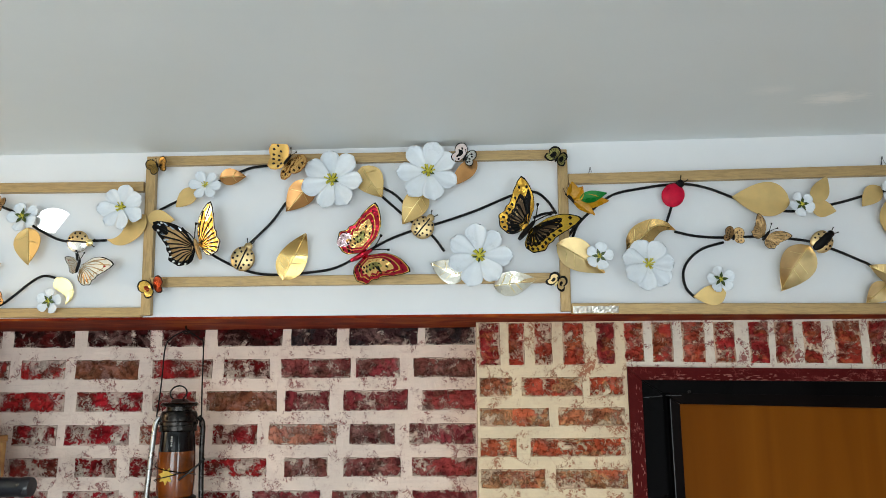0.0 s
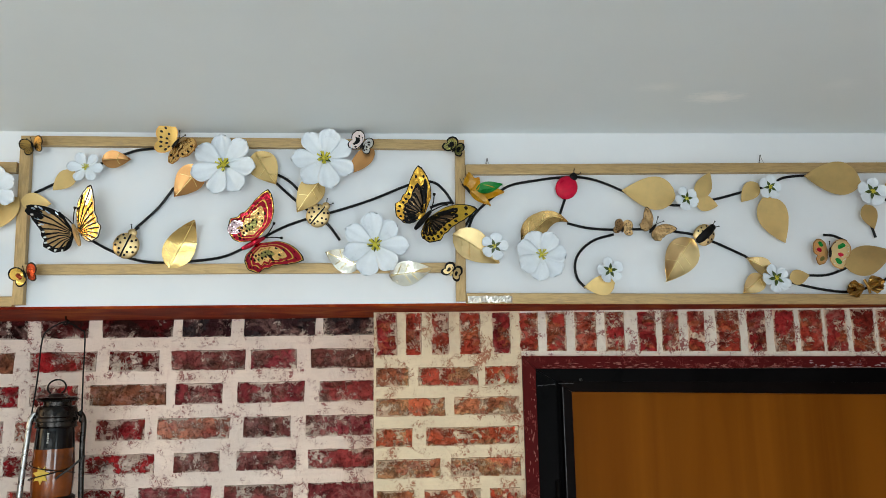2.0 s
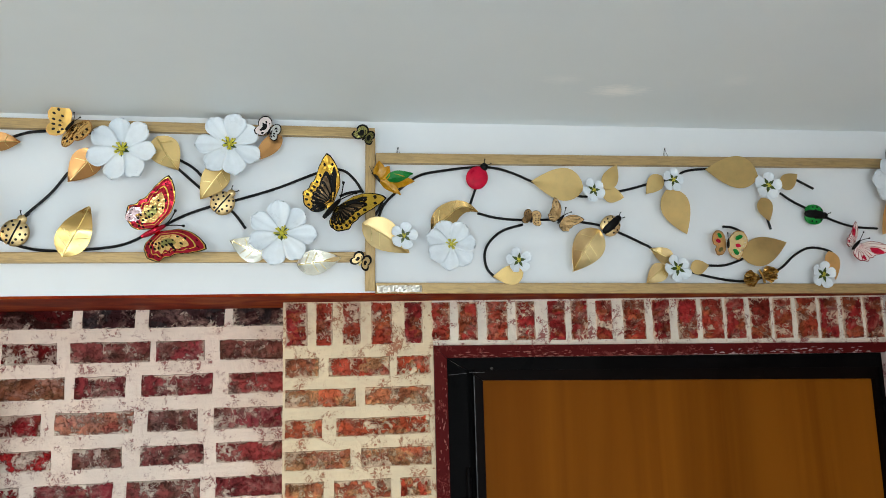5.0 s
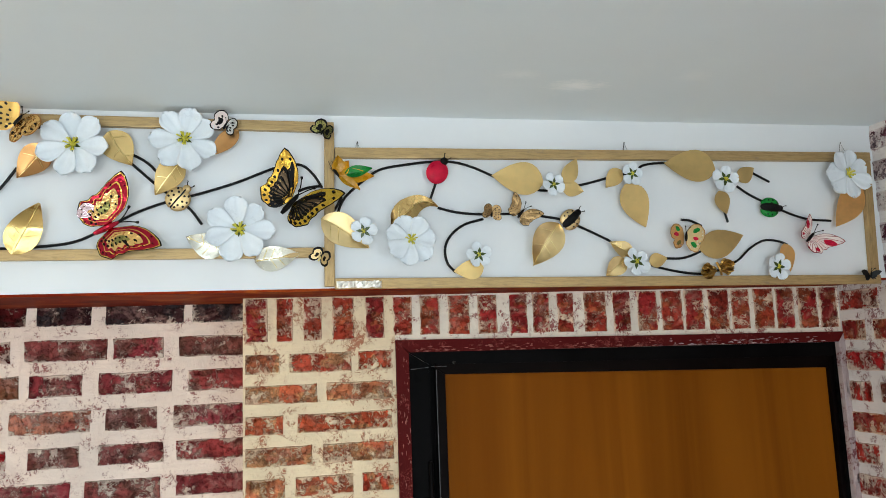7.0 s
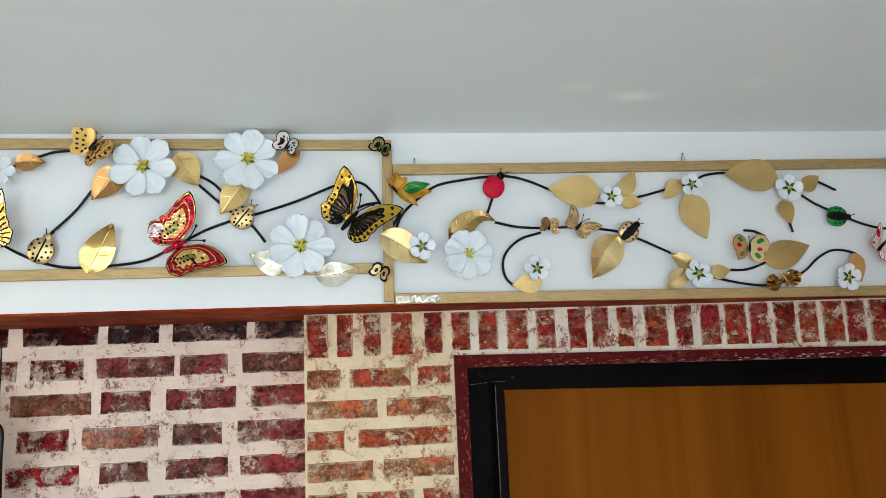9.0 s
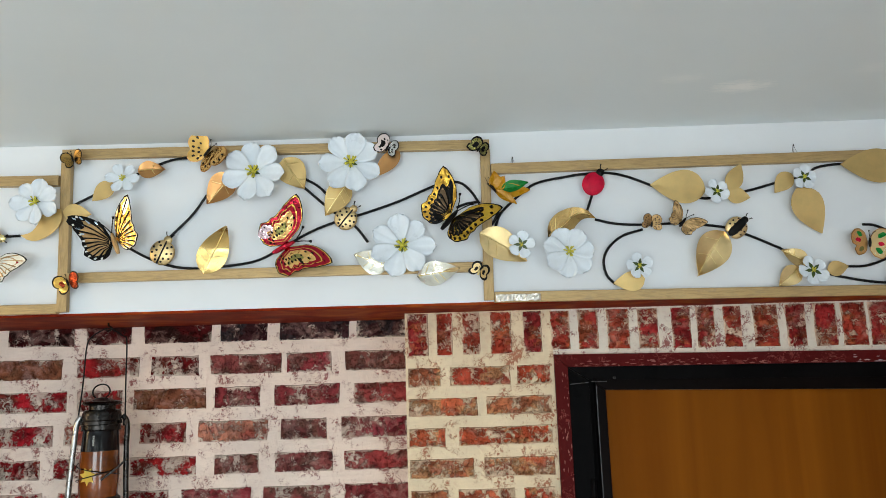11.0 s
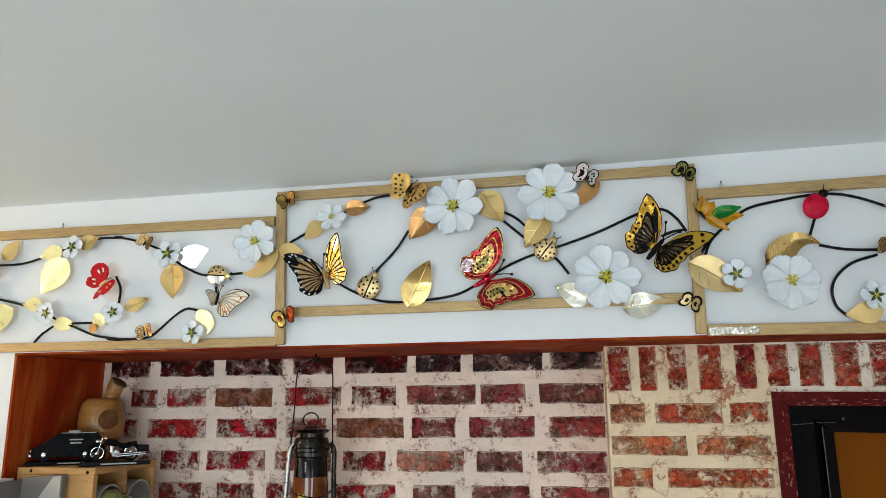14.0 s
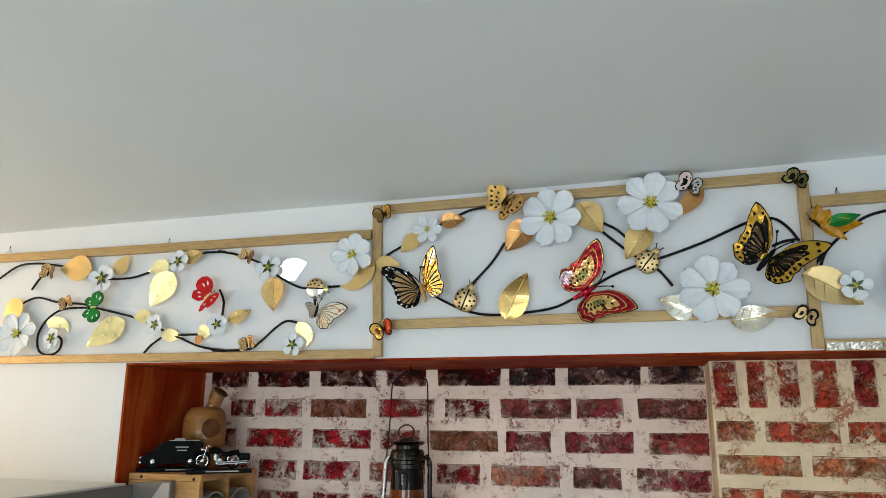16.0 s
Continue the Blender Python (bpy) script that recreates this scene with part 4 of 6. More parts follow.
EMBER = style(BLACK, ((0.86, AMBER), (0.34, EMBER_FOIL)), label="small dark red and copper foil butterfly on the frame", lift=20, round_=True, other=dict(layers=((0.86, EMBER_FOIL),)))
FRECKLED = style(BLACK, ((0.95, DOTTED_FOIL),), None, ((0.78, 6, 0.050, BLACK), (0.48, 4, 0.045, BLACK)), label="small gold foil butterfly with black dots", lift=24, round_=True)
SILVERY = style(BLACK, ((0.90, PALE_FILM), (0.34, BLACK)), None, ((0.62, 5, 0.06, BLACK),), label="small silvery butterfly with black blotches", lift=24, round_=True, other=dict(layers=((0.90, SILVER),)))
# the second wing's brighter foil colour stands for the window reflected in it
SPOTTED = style(COPPER, ((0.95, BRONZE),), None, ((0.78, 6, 0.050, BLACK), (0.48, 4, 0.045, BLACK)), label="copper butterfly with black dots, one wing coloured bright for its reflection", lift=24, round_=True, other=dict(layers=((0.95, COPPER_FOIL),), rows=((0.80, 6, 0.040, BLACK),)))
OLIVE = style(BLACK, ((0.80, OLIVE_FOIL), (0.4, BLACK)), BLACK, wave=0.025, label="small olive green butterfly on the frame corner", lift=20, round_=True)
INK = style(BLACK, ((0.72, TAN), (0.3, BLACK)), body=BRIGHT, label="small black and pale gold butterfly on the frame", lift=20, round_=True)
SAND = style(BLACK, ((0.95, DOTTED_FOIL),), BLACK, ((0.80, 6, 0.022, BLACK),), wave=0.03, label="sand-coloured butterfly with fine black veins", lift=10, bold=0.006)
JEWEL = style(COPPER, ((0.93, ORANGE_LEAF),), None, ((0.86, 9, 0.022, PALE),), ((26, 0.62, 0.17, 0.11, GREEN), (-4, 0.58, 0.16, 0.11, RED), (-55, 0.55, 0.17, 0.11, OLIVE_FOIL)), label="gold butterfly with green and red jewelled wings", lift=14, wave=0.025, round_=True,
              other=dict(layers=((0.93, TAN),), patches=((22, 0.62, 0.19, 0.11, GREEN), (-18, 0.50, 0.13, 0.09, RED), (-52, 0.56, 0.17, 0.11, GREEN))))
ROSE = style(CRIMSON_FOIL, ((0.95, PALE_FILM),), CRIMSON_FOIL, patches=((-12, 0.58, 0.20, 0.10, RED), (-62, 0.46, 0.08, 0.05, RED), (0, 0.86, 0.08, 0.03, PALE_FILM)), wave=0.03, label="white and crimson foil butterfly hanging from the vine", lift=24, bold=0.006)
SOOT = style(BLACK, wave=0.1, label="small black butterfly on the frame corner", lift=25)
EMERALD = style(BLACK, ((0.94, GREEN),), None, (), ((30, 0.62, 0.13, 0.055, IVORY), (4, 0.66, 0.11, 0.05, IVORY), (-50, 0.56, 0.09, 0.045, IVORY), (-66, 0.46, 0.06, 0.04, IVORY)), BRIGHT, 0.025, "bright green butterfly with pale wing windows", 14, round_=True)
SCARLET = style(SCARLET_RED, ((0.90, SCARLET_RED),), None, (), ((28, 0.62, 0.12, 0.045, IVORY), (6, 0.60, 0.11, 0.045, IVORY), (-40, 0.55, 0.09, 0.045, IVORY), (-62, 0.50, 0.08, 0.04, IVORY)), BRIGHT, 0.025, "bright red butterfly with pale wing spots", 18, round_=True)
LACE = style(BLACK, ((0.945, IVORY), (0.66, DOTTED_FOIL), (0.61, IVORY)), DOTTED_FOIL, patches=((-4, 0.74, 0.035, 0.022, CRIMSON_FOIL), (-60, 0.46, 0.035, 0.022, CRIMSON_FOIL)), wave=0.025, label="pale butterfly with black outlines on the vine", lift=10, bold=0.011)
FLY_COUNT = [0]


def wing(parent, where, look_, size):
    bm = bmesh.new()
    add_plate(bm, [(x * size, y * size) for x, y in wing_outline(look_["wave"], 1.0, look_["round_"])], 0.0, 0.0007, where)
    ob = part("wing", bm, look_["edge"], parent)
    for rank, (scale, material) in enumerate(look_["layers"]):
        bm = bmesh.new()
        add_plate(bm, [(x * size, y * size) for x, y in wing_outline(look_["wave"] * (1 + 0.7 * rank), scale, look_["round_"])], 0.0003 * (rank + 1), 0.0002, where)
        part("wing_panel", bm, material, ob)
    top = 0.0003 * (len(look_["layers"]) + 1)
    reaches = ROUND_REACH if look_["round_"] else WING_REACH

    def dab(bm, a, r, long, wide, lift):
        """An oval plate at that angle and reach, along the way from the root."""
        c, q = math.cos(radians(a)), math.sin(radians(a))
        ring = [(long * math.cos(t) * (1 + 0.10 * math.sin(3 * t + a)), wide * math.sin(t) * (1 + 0.12 * math.cos(4 * t + a))) for t in (2 * math.pi * k / 12 for k in range(12))]
        add_plate(bm, [((r * c + u * c - v * q) * size, (r * q + u * q + v * c) * size) for u, v in ring], lift, 0.0002, where)

    for a, r, long, wide, material in look_["patches"]:
        bm = bmesh.new()
        dab(bm, a, r, long, wide, top + 0.0002)
        part("wing_patch", bm, material, ob)
    for share, count, rad, material in look_["rows"]:
        for k in range(count):
            bm = bmesh.new()
            a = reaches[2][0] + (reaches[-2][0] - reaches[2][0]) * (k + 0.5) / count
            dab(bm, a, share * rim_reach(a, reaches), rad * 1.4, rad, top + 0.0004)
            part("wing_spot", bm, material, ob)
    for k in range(10 if look_["veins"] else 0):
        a = 10 - 11.5 * k
        reach = look_["run"] * rim_reach(a, reaches) * size
        way = Vector((math.cos(radians(a)), math.sin(radians(a)), 0))
        side = Vector((-way.y, way.x, 0)) * 0.03 * size
        line = [where @ (p + Vector((0, 0, top))) for p in (way * 0.10 * size, way * reach * 0.55 + side, way * reach)]
        part("wing_vein", add_tube(bmesh.new(), line, look_["bold"] * size, 4, lambda t: 0.6 + 0.9 * t), look_["veins"], ob)
    return ob


def butterfly(look_, x, z, head, left_length, right_length, spread, folds=(0, 0)):
    """A foil butterfly, its head along local x, with the given wing lengths and half angle between the wing tips."""
    FLY_COUNT[0] += 1
    rng = random.Random(300 + FLY_COUNT[0])
    base = tagged(new("butterfly_ornament"), look_["label"], "butterfly", "foil butterflies on the frieze")
    base.matrix_world = on_wall(x, z, 0.022, head, rng.uniform(-5, 5), rng.uniform(-6, 2))
    spread = max(36.0, min(94.0, spread))
    grow = 1.0 if left_length + right_length > 0.062 else 1.12
    left_length, right_length = max(0.017, left_length) * grow, max(0.017, right_length) * grow
    for side, length, fold in ((1, left_length, folds[0]), (-1, right_length, folds[1])):
        flip = Matrix.Diagonal((1, side, 1, 1))
        raise_ = pose(0, 0, 0, look_["lift"] + fold + rng.uniform(-6, 6), 0, 0)
        where = flip @ raise_ @ Matrix.Translation((0.02 * length, 0.02 * length, 0)) @ pose(0, 0, 0, 0, 0, spread) @ Matrix.Diagonal((1, -1, 1, 1))
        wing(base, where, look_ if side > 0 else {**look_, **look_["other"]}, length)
    size = (left_length + right_length) / 2
    bm = bmesh.new()
    line = [Vector((s * size, 0, 0.004)) for s in (-0.24, -0.20, -0.15, -0.09, -0.03, 0.04, 0.11, 0.17, 0.21)]
    add_tube(bm, line, 0.036 * size + 0.0009, 8, lambda t: 0.35 + 0.75 * math.sin(math.pi * (0.12 + 0.8 * t)) + 0.12 * math.sin(25 * t))
    part("body", bm, look_["body"], base, smooth=True)
    for side in (1, -1):
        bm = bmesh.new()
        feeler = smooth_path([(0.2 * size, 0.0, 0.004), (0.36 * size, side * 0.07 * size, 0.006), (0.50 * size, side * 0.16 * size, 0.010)])
        add_tube(bm, feeler, 0.010 * size + 0.0003, 5, lambda t: 0.8 if t < 0.9 else 1.9)
        part("antenna", bm, BLACK, base)
    return base


def crumpled_butterfly(x, z, turn, size):
    """Two fans of crumpled bronze film joined at a pinched middle."""
    base = tagged(new("butterfly_ornament"), "crumpled bronze film butterfly lying on the vine", "butterfly", "foil butterflies on the frieze")
    base.matrix_world = on_wall(x, z, 0.012, turn)
    rng = random.Random(77)
    for side in (1, -1):
        bm = bmesh.new()
        grid = []
        for i in range(7):
            r = size * (0.08 + 0.92 * i / 6)
            grid.append([bm.verts.new((side * r * math.cos(a) * 0.95, r * math.sin(a) * 0.50, 0.003 + 0.0030 * (k % 2) * r / size + rng.uniform(0, 0.0035))) for k, a in ((k, radians(-62 + 124 * k / 14) + rng.uniform(-0.05, 0.05)) for k in range(15))])
        for p, q in zip(grid, grid[1:]):
            for k in range(14):
                bm.faces.new((p[k], q[k], q[k + 1], p[k + 1]))
        bmesh.ops.recalc_face_normals(bm, faces=bm.faces)
        bmesh.ops.solidify(bm, geom=bm.faces[:], thickness=0.0005)
        part("wing", bm, BRONZE, base)
    part("body", add_tube(bmesh.new(), smooth_path([(0.002, -0.012, 0.008), (0, 0, 0.011), (-0.001, 0.012, 0.008)]), 0.0022, 8), BRONZE, base, "", True)
    return base


def amber_butterfly(x, z):
    """An amber butterfly with a green middle, its wings standing out like folded leaves."""
    base = tagged(new("butterfly_ornament"), "amber foil butterfly with green centre on the frame corner", "butterfly", "foil butterflies on the frieze")
    base.matrix_world = on_wall(x, z, 0.016, size=0.70)
    for name, turn, length, wide, material, lift, tip in (("wing", 92, 0.046, 0.034, AMBER_FILM, 0.004, 14), ("wing", 52, 0.040, 0.030, AMBER_FILM, 0.007, -10), ("wing", -4, 0.082, 0.034, AMBER_FILM, 0.004, 8), ("wing", -40, 0.060, 0.026, AMBER_FILM, 0.010, -16), ("green_wing", 10, 0.064, 0.030, GREEN, 0.013, -14)):
        spot = leaf_shape(length, wide, 0.10, 0.22, 0.02)
        bm = bmesh.new()
        rows = [[bm.verts.new(spot(min(max(i / 10, 0.01), 0.99), v)) for v in (-1, -0.5, 0, 0.5, 1)] for i in range(11)]
        for a, b in zip(rows, rows[1:]):
            for k in range(4):
                bm.faces.new((a[k], b[k], b[k + 1], a[k + 1]))
        bmesh.ops.recalc_face_normals(bm, faces=bm.faces)
        bmesh.ops.solidify(bm, geom=bm.faces[:], thickness=0.0005)
        ob = part(name, bm, material, base, "bright green wing" if name == "green_wing" else "")
        ob.matrix_basis = pose(0.014 if name == "green_wing" else 0, 0, lift, 0, 0, turn) @ pose(0, 0, 0, tip, -6, 0)
    part("body", add_tube(bmesh.new(), [Vector((-0.018, 0.016, 0.012)), Vector((-0.008, 0.006, 0.016)), Vector((0.004, -0.010, 0.014))], 0.0030, 8, lambda t: 0.4 + 0.8 * math.sin(math.pi * (0.1 + 0.8 * t))), BLACK, base, "", True)
    for dx in (0.0, 0.008):
        part("antenna", add_tube(bmesh.new(), smooth_path([(-0.016, 0.014, 0.012), (-0.020 + dx, 0.022, 0.014), (-0.024 + dx, 0.030, 0.016)]), 0.0006, 5), BLACK, base)
    return base


def bug_style(shell, spots, head, label, halves=None):
    return dict(shell=shell, spots=spots, head=head, label=label, halves=halves or shell)


GOLD_BUG = bug_style(TAN, BLACK, TAN, "gold metal ladybird with black dots on the vine")
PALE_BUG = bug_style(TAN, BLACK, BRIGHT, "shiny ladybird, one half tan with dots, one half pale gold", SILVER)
RED_BUG = bug_style(RED, None, BLACK, "raspberry red ladybird with a black head on the vine")
BLACK_BUG = bug_style(TAN, BLACK, BLACK, "tan ladybird with black dots and black back", TAN)
GREEN_BUG = bug_style(GREEN, BLACK, BLACK, "dark green ladybird with a black head on the vine")


def ladybug(look_, x, z, head, radius):
    base = tagged(new("ladybird_ornament"), look_["label"], "ladybird", "metal ladybirds on the vine")
    base.matrix_world = on_wall(x, z, 0.013, head, 4, -4)
    gap = 1.0 if look_ is GREEN_BUG or look_ is BLACK_BUG else 0.05
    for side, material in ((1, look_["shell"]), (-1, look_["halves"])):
        bm = bmesh.new()
        rows = []
        for i in range(7):
            lat = i / 6 * math.pi / 2
            rows.append([bm.verts.new((radius * math.cos(a) * math.cos(lat), side * (radius * (0.0 if look_ is RED_BUG else 0.06 + gap * 0.22) + (0.74 if gap == 1.0 else 0.92) * radius * math.sin(a) * math.cos(lat)), 0.26 * radius * math.sin(lat))) for a in (math.pi * k / 14 for k in range(15))])
        for a, b in zip(rows, rows[1:]):
            for k in range(14):
                bm.faces.new((a[k], a[k + 1], b[k + 1], b[k]))
        bmesh.ops.recalc_face_normals(bm, faces=bm.faces)
        part("wing_case", bm, material, base, smooth=True)
        if look_["spots"] and not (look_ is PALE_BUG and side < 0):
            bm = bmesh.new()
            for sx, sy in ((0.5, 0.3), (0.05, 0.45), (-0.4, 0.35), (0.2, 0.78), (-0.25, 0.75), (-0.7, 0.25), (0.7, 0.55)):
                h = 0.26 * radius * math.sqrt(max(0.02, 1 - sx * sx - sy * sy)) + 0.0006
                add_lathe(bm, [(0.10 * radius, 0), (0.085 * radius, 0.0005), (0.0, 0.0006)], 8, Matrix.Translation((sx * radius, side * sy * 0.95 * radius, h)))
            part("spot", bm, look_["spots"], base)
    bm = bmesh.new()
    add_lathe(bm, [(0.34 * radius, 0.0), (0.33 * radius, 0.10 * radius), (0.22 * radius, 0.2 * radius), (0.0, 0.24 * radius)], 14, Matrix.Translation((1.10 * radius, 0, 0)))
    part("head", bm, look_["head"], base, smooth=True)
    if look_ is not RED_BUG:
        bm = bmesh.new()
        if gap == 1.0:
            add_lathe(bm, [(0.0, -1.0), (0.5, -0.86), (0.82, -0.55), (1.0, 0.0), (0.82, 0.55), (0.5, 0.86), (0.0, 1.0)], 20, Matrix.Translation((0.06 * radius, 0, 0.12 * radius)) @ Matrix.Diagonal((1.18 * radius, 0.52 * radius, 0.26 * radius, 1)) @ pose(0, 0, 0, 0, 90, 0))
            part("abdomen", bm, BLACK, base, "black body between the open wing cases", True)
        else:
            add_box(bm, -0.95 * radius, 1.0 * radius, -0.05 * radius, 0.05 * radius, 0.02 * radius, 0.285 * radius, 0.02 * radius)
            part("back_line", bm, BLACK, base)
    for side in (1, -1):
        bm = bmesh.new()
        add_tube(bm, smooth_path([(1.3 * radius, side * 0.1 * radius, 0.1 * radius), (1.5 * radius, side * 0.25 * radius, 0.15 * radius), (1.68 * radius, side * 0.32 * radius, 0.2 * radius)]), 0.0007, 5, lambda t: 1 if t < 0.85 else 2)
        part("antenna", bm, BLACK, base)
    return base


flower(SMALL_SIX, -0.431, 2.387, 0.0257)
flower(LARGE, -0.219, 2.392, 0.0500)
flower(LARGE, -0.061, 2.404, 0.0498, turn=20)
flower(LARGE, 0.020, 2.263, 0.0507, turn=40)
flower(DOUBLE, 0.287, 2.245, 0.0421, out=0.026)
flower(SMALL, 0.212, 2.260, 0.0220)
flower(SMALL, 0.400, 2.220, 0.0220, turn=30)
flower(SMALL, 0.537, 2.340, 0.0205, turn=50)
flower(SMALL, 0.684, 2.360, 0.0205, turn=10)
flower(SMALL, 0.865, 2.353, 0.0254, turn=70)
flower(SMALL, 0.680, 2.205, 0.0246, turn=33)
flower(DOUBLE, 1.119, 2.365, 0.0464, turn=25, out=0.026)
flower(SMALL, 0.956, 2.193, 0.0242, turn=15)
flower(SMALL, -1.102, 2.335, 0.0289, turn=25)
flower(SMALL, -0.929, 2.360, 0.0220, turn=5)
flower(LARGE, -1.294, 2.232, 0.0438, turn=12)
flower(SMALL, -1.208, 2.221, 0.0222, turn=44)
flower(SMALL, -0.969, 2.240, 0.0207, turn=61)
flower(SMALL, -0.834, 2.237, 0.0206, turn=20)
flower(SMALL, -0.735, 2.338, 0.0251, turn=40)
flower(LARGE, -0.569, 2.351, 0.0380, turn=33)
flower(SMALL, -0.678, 2.197, 0.0205, turn=10)
butterfly(MONARCH, -0.437, 2.280, 110, 0.0800, 0.0790, 42, (0, 0))
butterfly(CRIMSON, -0.168, 2.266, 27, 0.0867, 0.0853, 49)
butterfly(SWALLOWTAIL, 0.098, 2.303, 49, 0.0865, 0.0890, 48)
amber_butterfly(0.174, 2.351)
butterfly(TAWNY, -0.512, 2.422, 107, 0.0178, 0.0153, 81)
butterfly(EMBER, -0.508, 2.219, 111, 0.0209, 0.0190, 82)
butterfly(SPOTTED, -0.294, 2.427, 52, 0.0370, 0.0400, 90)
butterfly(SILVERY, -0.001, 2.426, 65, 0.0230, 0.0187, 59)
butterfly(OLIVE, 0.149, 2.420, 59, 0.0202, 0.0167, 48)
butterfly(INK, 0.142, 2.216, 61, 0.0151, 0.0136, 51)
butterfly(FRECKLED, 0.424, 2.287, 79, 0.0153, 0.0176, 50)
butterfly(SAND, 0.475, 2.289, 52, 0.0370, 0.0400, 54)
butterfly(JEWEL, 0.776, 2.248, 84, 0.0320, 0.0370, 80, (0, 0))
butterfly(ROSE, 1.026, 2.246, 42, 0.0420, 0.0600, 58)
butterfly(SOOT, 1.147, 2.176, 90, 0.0221, 0.0180, 76)
crumpled_butterfly(0.838, 2.191, 12, 0.036)
butterfly(FRECKLED, -1.233, 2.351, 77, 0.0212, 0.0194, 53)
butterfly(EMERALD, -1.111, 2.278, 0, 0.0315, 0.0315, 90, (0, 0))
butterfly(SCARLET, -0.855, 2.290, 38, 0.0370, 0.0370, 84, (0, 22))
butterfly(FRECKLED, -1.179, 2.287, 111, 0.0132, 0.0134, 54)
butterfly(FRECKLED, -0.780, 2.358, 63, 0.0155, 0.0159, 52)
butterfly(FRECKLED, -0.766, 2.197, 106, 0.0169, 0.0159, 54)
butterfly(LACE, -0.632, 2.254, 74, 0.0320, 0.0640, 74, (62, 0))
ladybug(GOLD_BUG, -0.366, 2.264, 65, 0.0201)
ladybug(GOLD_BUG, -0.071, 2.312, 50, 0.0187)
ladybug(PALE_BUG, -0.643, 2.296, -6, 0.0188)
ladybug(RED_BUG, 0.337, 2.360, 57, 0.0200)
ladybug(BLACK_BUG, 0.567, 2.280, 41, 0.0171)
ladybug(GREEN_BUG, 0.957, 2.303, -6, 0.0180)


# ---- door ----
door_trim = tagged(new("door_surround"), "dark red painted plaster bead round the door, paint chipped white", "door trim", kind="structure")


def upright_plate(name, outline, depth, thick, material, parent, label="", edge=0.0015):
    """A plate in a wall plane, outline in (x, z), its face at that depth, bevelled."""
    bm = bmesh.new()
    add_plate(bm, outline, 0.0, thick, Matrix.Translation((0, depth, 0)) @ UPRIGHT)
    bmesh.ops.bevel(bm, geom=bm.edges[:], offset=edge, segments=2, affect="EDGES", profile=0.6)
    return part(name, bm, material, parent, label)


upright_plate("trim_jamb", [(0.279, 0), (0.302, 0), (0.302, 2.063), (0.279, 2.086)], PIER - 0.008, 0.06, CHIPPED_RED, door_trim, "", 0.0006)
upright_plate("trim_head", [(0.279, 2.0865), (0.3025, 2.064), (1.189, 2.0525), (1.2035, 2.0725)], PIER - 0.008, 0.06, CHIPPED_RED, door_trim, "", 0.0006)
upright_plate("trim_jamb", [(1.189, 0), (1.2035, 0), (1.2035, 2.072), (1.189, 2.052)], PIER - 0.008, 0.06, WORN_RED, door_trim, "", 0.0006)


def paint_chips(spots, material, label):
    """Ragged flakes of bare plaster where the paint has come off: places (x, z) with length and height."""
    bm = bmesh.new()
    for k, (x, z, long, high) in enumerate(spots):
        ring = [(x + 0.5 * long * math.cos(a) * (1 + 0.35 * math.sin(3 * a + k)), z + 0.5 * high * math.sin(a) * (1 + 0.4 * math.sin(5 * a + 2 * k))) for a in (2 * math.pi * q / 11 for q in range(11))]
        add_plate(bm, ring, 0.0, 0.0008, Matrix.Translation((0, PIER - 0.0088, 0)) @ UPRIGHT)
    return tagged(part("bare_patch", bm, material, door_trim, label), kind="stuff")


chip = random.Random(21)
spots = []
for k in range(150):
    x = chip.uniform(0.31, 1.185)
    low = 2.0655 - 0.0118 * (x - 0.3) / 0.89
    spots.append((x, low + 0.012 * chip.random() ** 2.2, chip.uniform(0.003, 0.012), chip.uniform(0.0008, 0.0024)))
for k in range(60):
    spots.append((0.301 - 0.018 * chip.random() ** 1.6, chip.uniform(1.6, 2.06), chip.uniform(0.0008, 0.0022), chip.uniform(0.002, 0.008)))
for k in range(70):
    spots.append((chip.uniform(1.1895, 1.202), chip.uniform(1.6, 2.05), chip.uniform(0.002, 0.005), chip.uniform(0.005, 0.022)))
paint_chips([q for q in spots if q[0] < 0.78], ROSY_CHIP, "rosy chipped paint")
paint_chips([q for q in spots if q[0] >= 0.78], WORN_RED, "bare whitish chipped paint")

door = tagged(new("door_1"), "closed door with varnished brown wood panel in black steel frame", "door", kind="structure")
upright_plate("frame_jamb", [(0.3025, 0), (0.3395, 0), (0.3395, 2.0405), (0.3025, 2.0635)], PIER + 0.003, 0.006, STEEL, door, "black steel door frame", 0.0003)
upright_plate("frame_head", [(0.3025, 2.064), (0.3400, 2.0410), (1.1825, 2.024), (1.1885, 2.052)], PIER + 0.003, 0.006, STEEL, door, "black steel door frame", 0.0003)
upright_plate("frame_jamb", [(1.1825, 0), (1.1885, 0), (1.1885, 2.0515), (1.1825, 2.0235)], PIER + 0.003, 0.006, STEEL, door, "black steel door frame", 0.0003)
upright_plate("frame_rebate", [(0.336, 0.0), (0.357, 0.0), (0.357, 2.062), (0.336, 2.062)], PIER + 0.030, 0.006, STEEL, door)
upright_plate("leaf_stile", [(0.3535, 0.01), (0.3705, 0.01), (0.3705, 2.0215), (0.3535, 2.0325)], PIER + 0.010, 0.018, LEAF_PAINT, door, "very dark brown painted door leaf", 0.001)
upright_plate("leaf_rail", [(0.3535, 2.052), (0.3535, 2.033), (0.371, 2.022), (1.1745, 2.001), (1.1875, 2.038), (1.1875, 2.045)], PIER + 0.010, 0.018, LEAF_PAINT, door, "very dark brown painted door leaf", 0.001)
